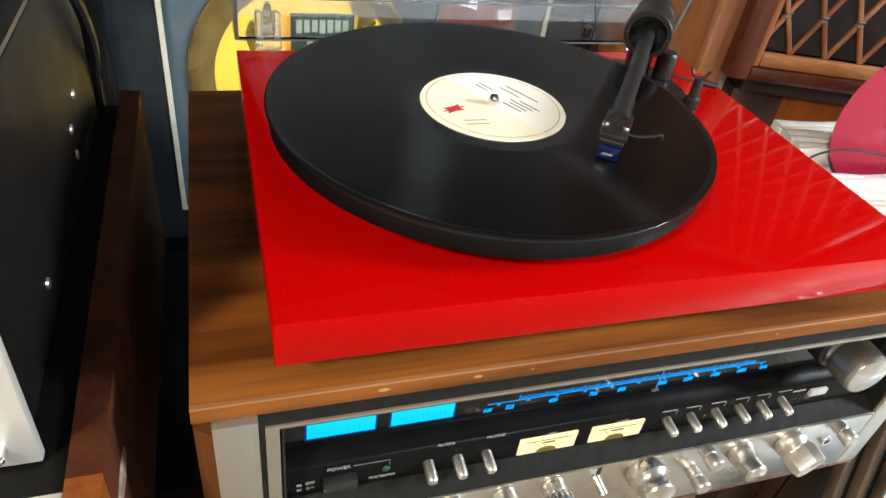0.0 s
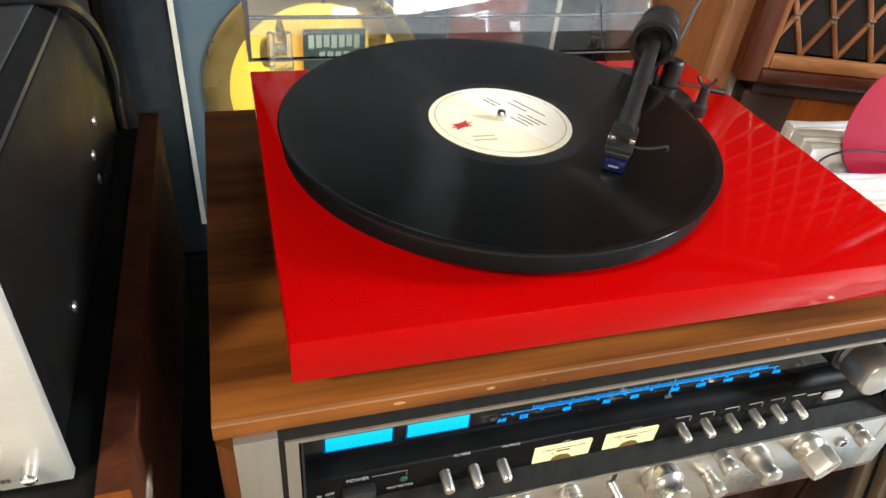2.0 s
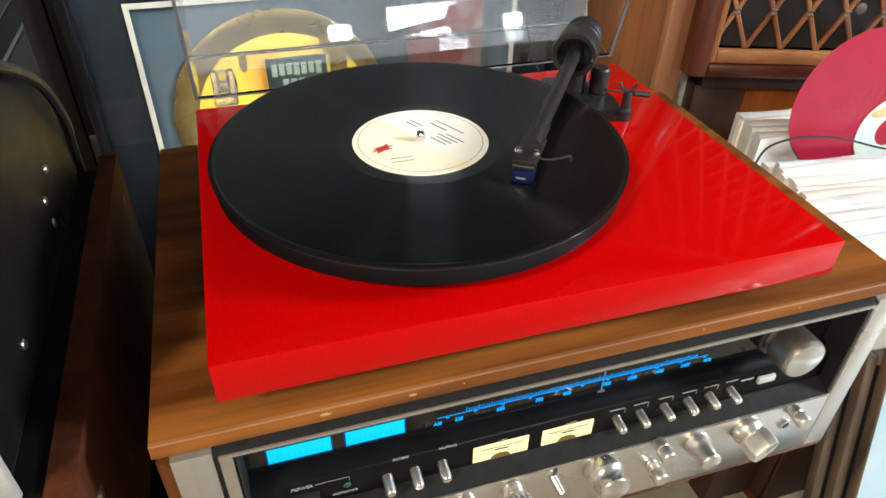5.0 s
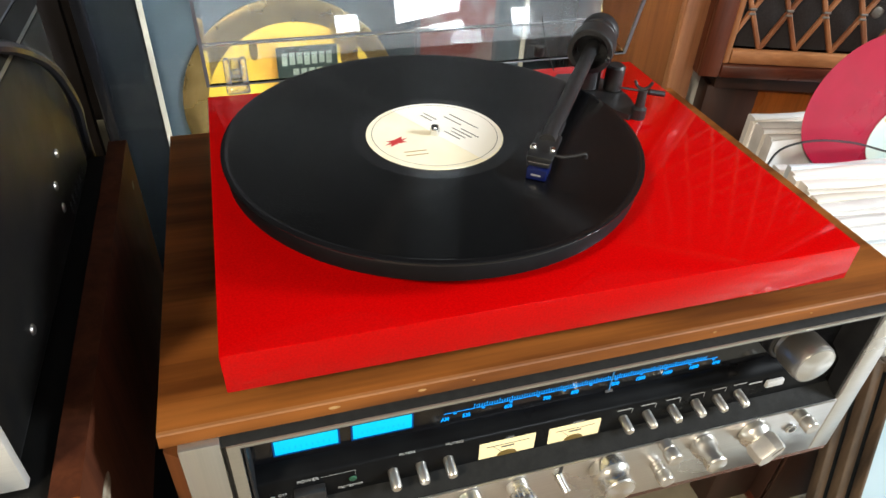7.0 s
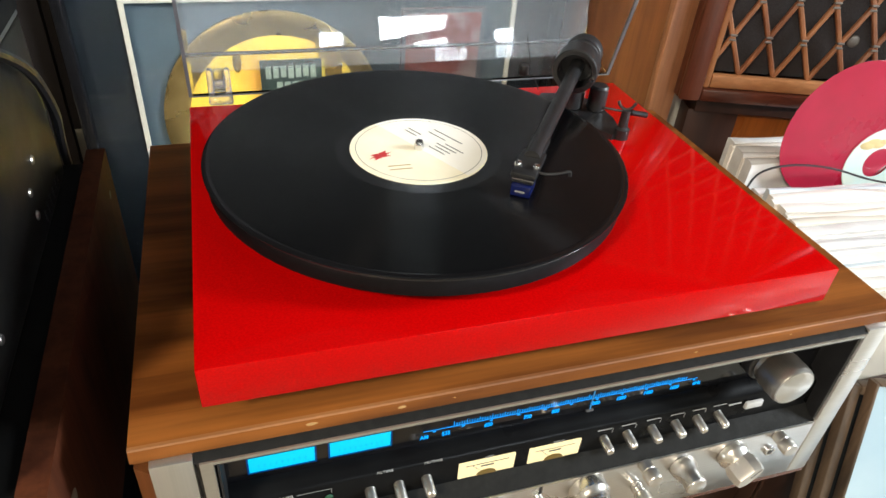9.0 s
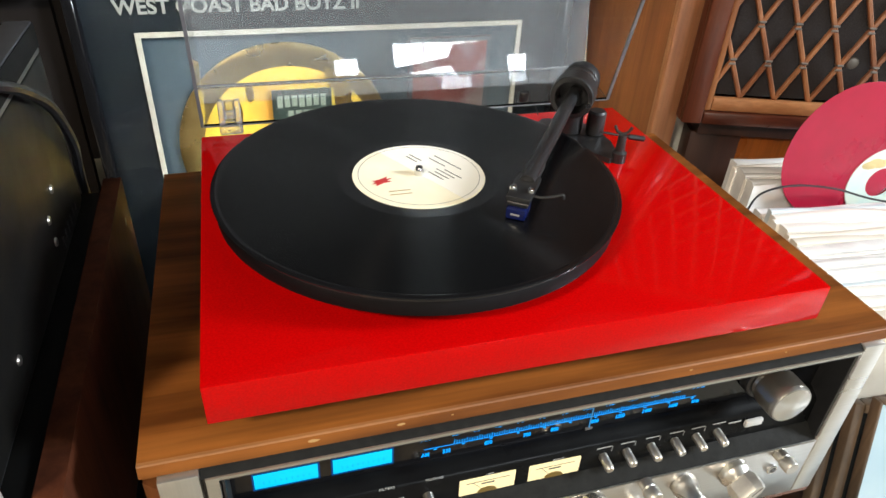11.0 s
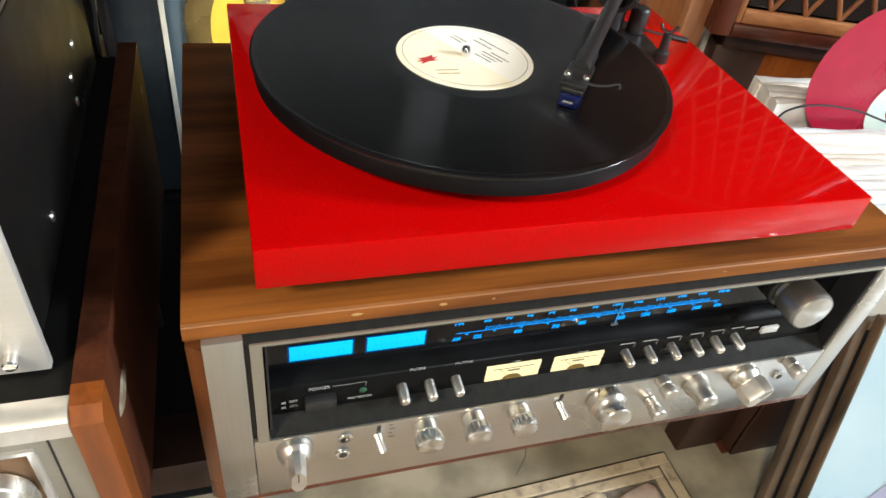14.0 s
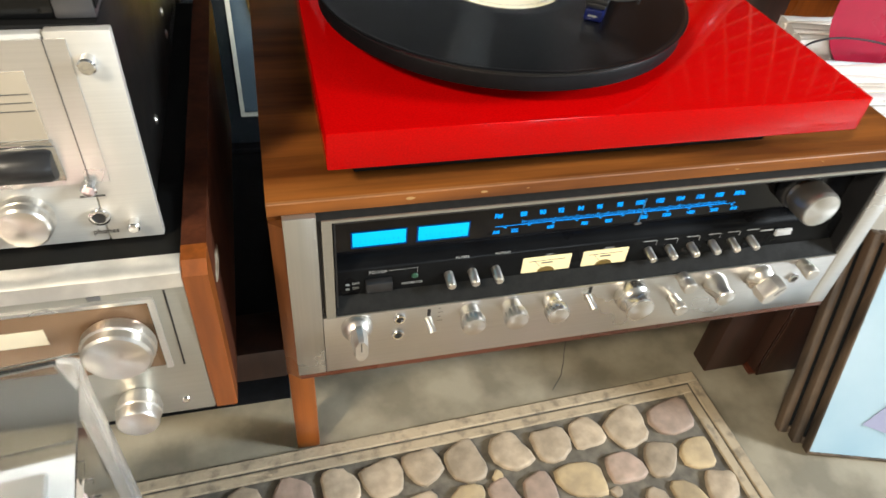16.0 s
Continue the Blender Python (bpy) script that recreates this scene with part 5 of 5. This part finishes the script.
dw = part("dial_window", box(-0.51, -0.1515, FA - 0.0022, FA - 0.0012, 0.4725, 0.5135, 0.0003), DISPLAY, am, "tan dial window with fine scale lines")
lines = bmesh.new()
for z in (0.4905, 0.4955, 0.5005):
    box(-0.5, -0.153, FA - 0.0026, FA - 0.0021, z, z + 0.0005, bm=lines)
part("scale_lines", lines, DARKPRINT, dw)
part("window_lip", box(-0.51, -0.150, FA - 0.0045, FA - 0.0012, 0.4695, 0.4722, 0.0004), CHROME, am)
part("tuning_drum", lathe([(0, -0.02), (0.008, -0.02), (0.0095, -0.017), (0.0095, 0.017), (0.008, 0.02), (0, 0.02)], 40, toward((-0.172, FA - 0.005, 0.4575), (1, 0, 0.0))), BLACK, am, "horizontal black tuning drum")
part("drum_bezel", box(-0.196, -0.1495, FA - 0.0035, FA - 0.0014, 0.4445, 0.4690, 0.001), CHROME, am)
left_knob(-0.178, FA, 0.4205, 0.0155, 0.015, "volume_knob", am, "silver volume knob")
for x, z, r, nm in ((-0.1205, 0.5165, 0.0048, "push_knob"), (-0.1395, 0.4385, 0.0046, "push_knob"), (-0.1215, 0.4075, 0.0036, "small_stud")):
    part(nm, lathe([(0, 0), (r, 0), (r, 0.006), (r * 0.8, 0.007), (0, 0.0072)], 24, toward((x, FA - 0.0003, z), (0, -1, 0))), CHROME, am, "small chrome knob")
jk = part("phones_socket", lathe([(0.0062, 0), (0.0062, 0.002), (0.0052, 0.0026), (0.004, 0.0026), (0.0036, 0)], 24, toward((-0.140, FA, 0.4145), (0, -1, 0))), CHROME, am, "chrome-ringed headphone socket")
part("socket_hole", lathe([(0, 0.0008), (0.0038, 0.0008)], 20, toward((-0.140, FA, 0.4145), (0, -1, 0))), BLACK, jk)
words("phones", 0.0052, facing(-0.139, FA - 0.0007, 0.4025), DARKPRINT, am)
part("legend", box(-0.147, -0.133, FA - 0.0006, FA, 0.4295, 0.4308), DARKPRINT, am)
for y, z in ((0.087, 0.42), (0.222, 0.4205), (0.222, 0.44), (0.25, 0.452)):
    part("case_screw", lathe([(0, 0.0016), (0.003, 0.0012), (0.0038, 0)], 16, toward((-0.1124, y, z), (1, 0, 0))), KNOBDARK, am)
vent = bmesh.new()
for k in range(6):
    box(-0.1124, -0.1118, 0.24 + 0.012 * k, 0.243 + 0.012 * k, 0.402, 0.412, bm=vent)
part("vent_slots", vent, BLACK, am)
cbl = new("black_cable", finish(tube([(-0.26, 0.345, 0.567), (-0.2, 0.25, 0.567), (-0.15, 0.18, 0.5655), (-0.115, 0.176, 0.5645), (-0.1045, 0.195, 0.556), (-0.1042, 0.234, 0.537), (-0.1044, 0.273, 0.514), (-0.1044, 0.30, 0.489), (-0.106, 0.325, 0.455), (-0.112, 0.345, 0.42), (-0.116, 0.362, 0.36), (-0.116, 0.37, 0.15), (-0.116, 0.375, 0.0085)], 0.0042, 8), "black_cable", BLACK))
tagged(cbl, "black cable draped over the amplifier and hanging to the floor", "cable")
bp = thing("leaning_board", "dark board leaning behind the amplifier", "board", (-0.42, 0.62, 0))
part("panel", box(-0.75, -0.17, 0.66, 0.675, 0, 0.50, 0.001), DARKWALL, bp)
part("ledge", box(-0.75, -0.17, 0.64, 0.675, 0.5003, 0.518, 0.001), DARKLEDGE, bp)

# stack of clear plastic cases in front of the left-hand receiver
ACR2 = clear("clear_case_plastic", (0.95, 0.96, 0.97), 0.12, 1.2)
FROST = clear("cloudy_cover_plastic", (0.8, 0.78, 0.74), 0.22, 1.4)
FROST.node_tree.nodes["Principled BSDF"].inputs["Transmission Weight"].default_value = 0.9
cst = thing("plastic_case_stack", "stack of clear plastic cases with pale inlays in a clear cover", "plastic cases", (-0.3, -0.13, 0))
QM = Matrix.Translation((-0.163, -0.055, 0.0)) @ Matrix.Rotation(radians(6), 4, "Z")
part("cover_corner", prism([(-0.016, 0.0), (-0.007, -0.001), (-0.002, -0.004), (0.0, -0.010), (0.0, -0.019), (-0.004, -0.019), (-0.005, -0.010), (-0.008, -0.006), (-0.016, -0.005)], 0.0, 0.339, axis="z"), FROST, cst, "rounded cloudy clear cover corner")
cst.children[-1].data.transform(QM)
part("cover_back", box(-0.33, -0.0163, -0.005, 0, 0.0, 0.339, 0.001, 1, None, QM), ACR2, cst)
part("cover_top", box(-0.33, -0.001, -0.16, 0, 0.3393, 0.3435, 0.0015, 2, None, QM), ACR2, cst)
INLAYS = [mk("pink_inlay", (0.55, 0.22, 0.22), 0.4, second=(0.6, 0.5, 0.46), scale=14), mk("white_inlay", (0.68, 0.67, 0.63), 0.4, second=(0.5, 0.5, 0.5), scale=14),
          mk("grey_inlay", (0.22, 0.25, 0.27), 0.3, second=(0.5, 0.52, 0.52), scale=14), mk("tan_inlay", (0.45, 0.33, 0.22), 0.4, second=(0.58, 0.5, 0.4), scale=14)]
zz, kk = 0.0, 0
while zz < 0.255:
    hh = 0.0245
    part("inlay", box(-0.32, -0.030, -0.15, -0.020, zz + 0.002, zz + hh - 0.004, 0.001, 1, None, QM), INLAYS[(kk * 3) % 4], cst)
    part("case_edge", box(-0.322, -0.024, -0.152, -0.012, zz + hh - 0.0038, zz + hh - 0.0005, 0.0006, 1, None, QM), ACR2, cst)
    zz += hh
    kk += 1
part("case_lid", box(-0.322, -0.046, -0.152, -0.034, zz + 0.0005, zz + 0.006, 0.0012, 2, None, QM), mk("silver_teal_lid", (0.3, 0.34, 0.34), 0.25, 0.5, second=(0.5, 0.5, 0.47), scale=18), cst, "silvery teal case lid")
part("inlay", box(-0.322, -0.03, -0.152, -0.10, zz + 0.0065, 0.325, 0.002, 1, None, QM), INLAYS[0], cst, "pale pink card")
for o in cst.children:
    o.visible_shadow = o.name.startswith("inlay")

crk = part("floor_crack", tube([(0.33, 0.19, 0.0002), (0.320, 0.160, 0.0002), (0.309, 0.138, 0.0002), (0.303, 0.124, 0.0002), (0.296, 0.112, 0.0002), (0.291, 0.103, 0.0002), (0.273, 0.084, 0.0002)], 0.0006, 5), DARKPRINT, bpy.data.objects["floor"])
# ---- stone doormat ----
RUBBER = mk("dark_rubber_mat", (0.17, 0.15, 0.115), 0.8, second=(0.08, 0.07, 0.055), scale=60, bump=0.4, bscale=200)
STONE = mk("river_stone", (0.46, 0.365, 0.26), 0.7, second=(0.29, 0.23, 0.16), scale=60, bump=0.4, bscale=110, rand=0.25)
STONES = [STONE, STONE, mk("ochre_stone", (0.46, 0.35, 0.2), 0.7, second=(0.3, 0.23, 0.14), scale=50, bump=0.4, bscale=110, rand=0.2),
          mk("pinkish_stone", (0.42, 0.3, 0.235), 0.7, second=(0.29, 0.22, 0.17), scale=70, bump=0.4, bscale=110, rand=0.2)]
TANRUB = mk("tan_border_strip", (0.38, 0.305, 0.205), 0.75, second=(0.2, 0.16, 0.11), scale=70, bump=0.6, bscale=120, mid=(0.3, 0.5))
MM = Matrix.Translation((0.463, 0.076, 0)) @ Matrix.Rotation(radians(2.2), 4, "Z")
MW, MD = 0.76, 0.46
mat = thing("doormat", "rubber doormat set with tan river stones and a tan border", "doormat", (0.1, -0.15, 0))
part("mat_base", box(-MW, 0, -MD, 0, 0.0005, 0.006, 0.002, 1, None, MM), RUBBER, mat)
for o, w in ((0.003, 0.0142), (0.0198, 0.0122)):
    for a, b, c, d in ((-MW + o, -o, -o - w, -o), (-o - w, -o, -MD + o, -o - w), (-MW + o, -o, -MD + o, -MD + o + w), (-MW + o, -MW + o + w, -MD + o + w, -o - w)):
        part("border_strip", box(a, b, c, d, 0.0061, 0.0095, 0.0012, 1, None, MM), TANRUB, mat)


def pebble(cx, cy, rx, ry, turn, h, seed):
    r = random.Random(seed)
    ph = [r.uniform(0, 6.28) for _ in range(4)]
    bm = bmesh.new()
    n = 14
    rings = []
    for s, z in ((1.0, 0.0), (1.0, 0.5), (0.955, 0.86), (0.86, 0.98), (0.45, 1.0)):
        ring_ = []
        for i in range(n):
            a = 2 * math.pi * i / n
            k = s * (1 + 0.10 * math.sin(2 * a + ph[0]) + 0.08 * math.sin(3 * a + ph[1]) + 0.035 * math.sin(5 * a + ph[2]))
            c, d = math.cos(a), math.sin(a)
            pw = 0.68
            x, y = rx * k * math.copysign(abs(c) ** pw, c), ry * k * math.copysign(abs(d) ** pw, d)
            ring_.append(bm.verts.new((x, y, h * z * (1 + 0.06 * math.sin(a + ph[3])))))
        rings.append(ring_)
    for a, b in zip(rings, rings[1:]):
        for i in range(n):
            bm.faces.new((a[i], a[(i + 1) % n], b[(i + 1) % n], b[i]))
    bm.faces.new(rings[-1])
    bmesh.ops.transform(bm, matrix=MM @ Matrix.Translation((cx, cy, 0.0061)) @ Matrix.Rotation(turn, 4, "Z"), verts=bm.verts)
    return part("stone", bm, STONES[r.randrange(4)], mat, smooth=60)


pr_ = random.Random(3)
count, yc = 0, -0.034 - 0.024
while yc > -MD + 0.05:
    edge_ = -0.034 - pr_.uniform(0.002, 0.008)
    while edge_ > -MW + 0.075:
        rx, ry = pr_.choice((0.0165, 0.0185, 0.0205, 0.0225, 0.0285)) * pr_.uniform(0.95, 1.05), pr_.uniform(0.0185, 0.0245)
        count += 1
        pebble(edge_ - rx, yc + pr_.uniform(-0.005, 0.005), rx, ry, pr_.uniform(-0.4, 0.4), pr_.uniform(0.004, 0.006), count)
        if pr_.random() < 0.3:
            pebble(edge_ - 2 * rx - 0.001, yc - 0.0235 + pr_.uniform(-0.003, 0.003), 0.0065, 0.006, pr_.uniform(0, 3), 0.0035, count + 500)
        edge_ -= 2 * rx + pr_.uniform(0.004, 0.008)
    yc -= 0.0495
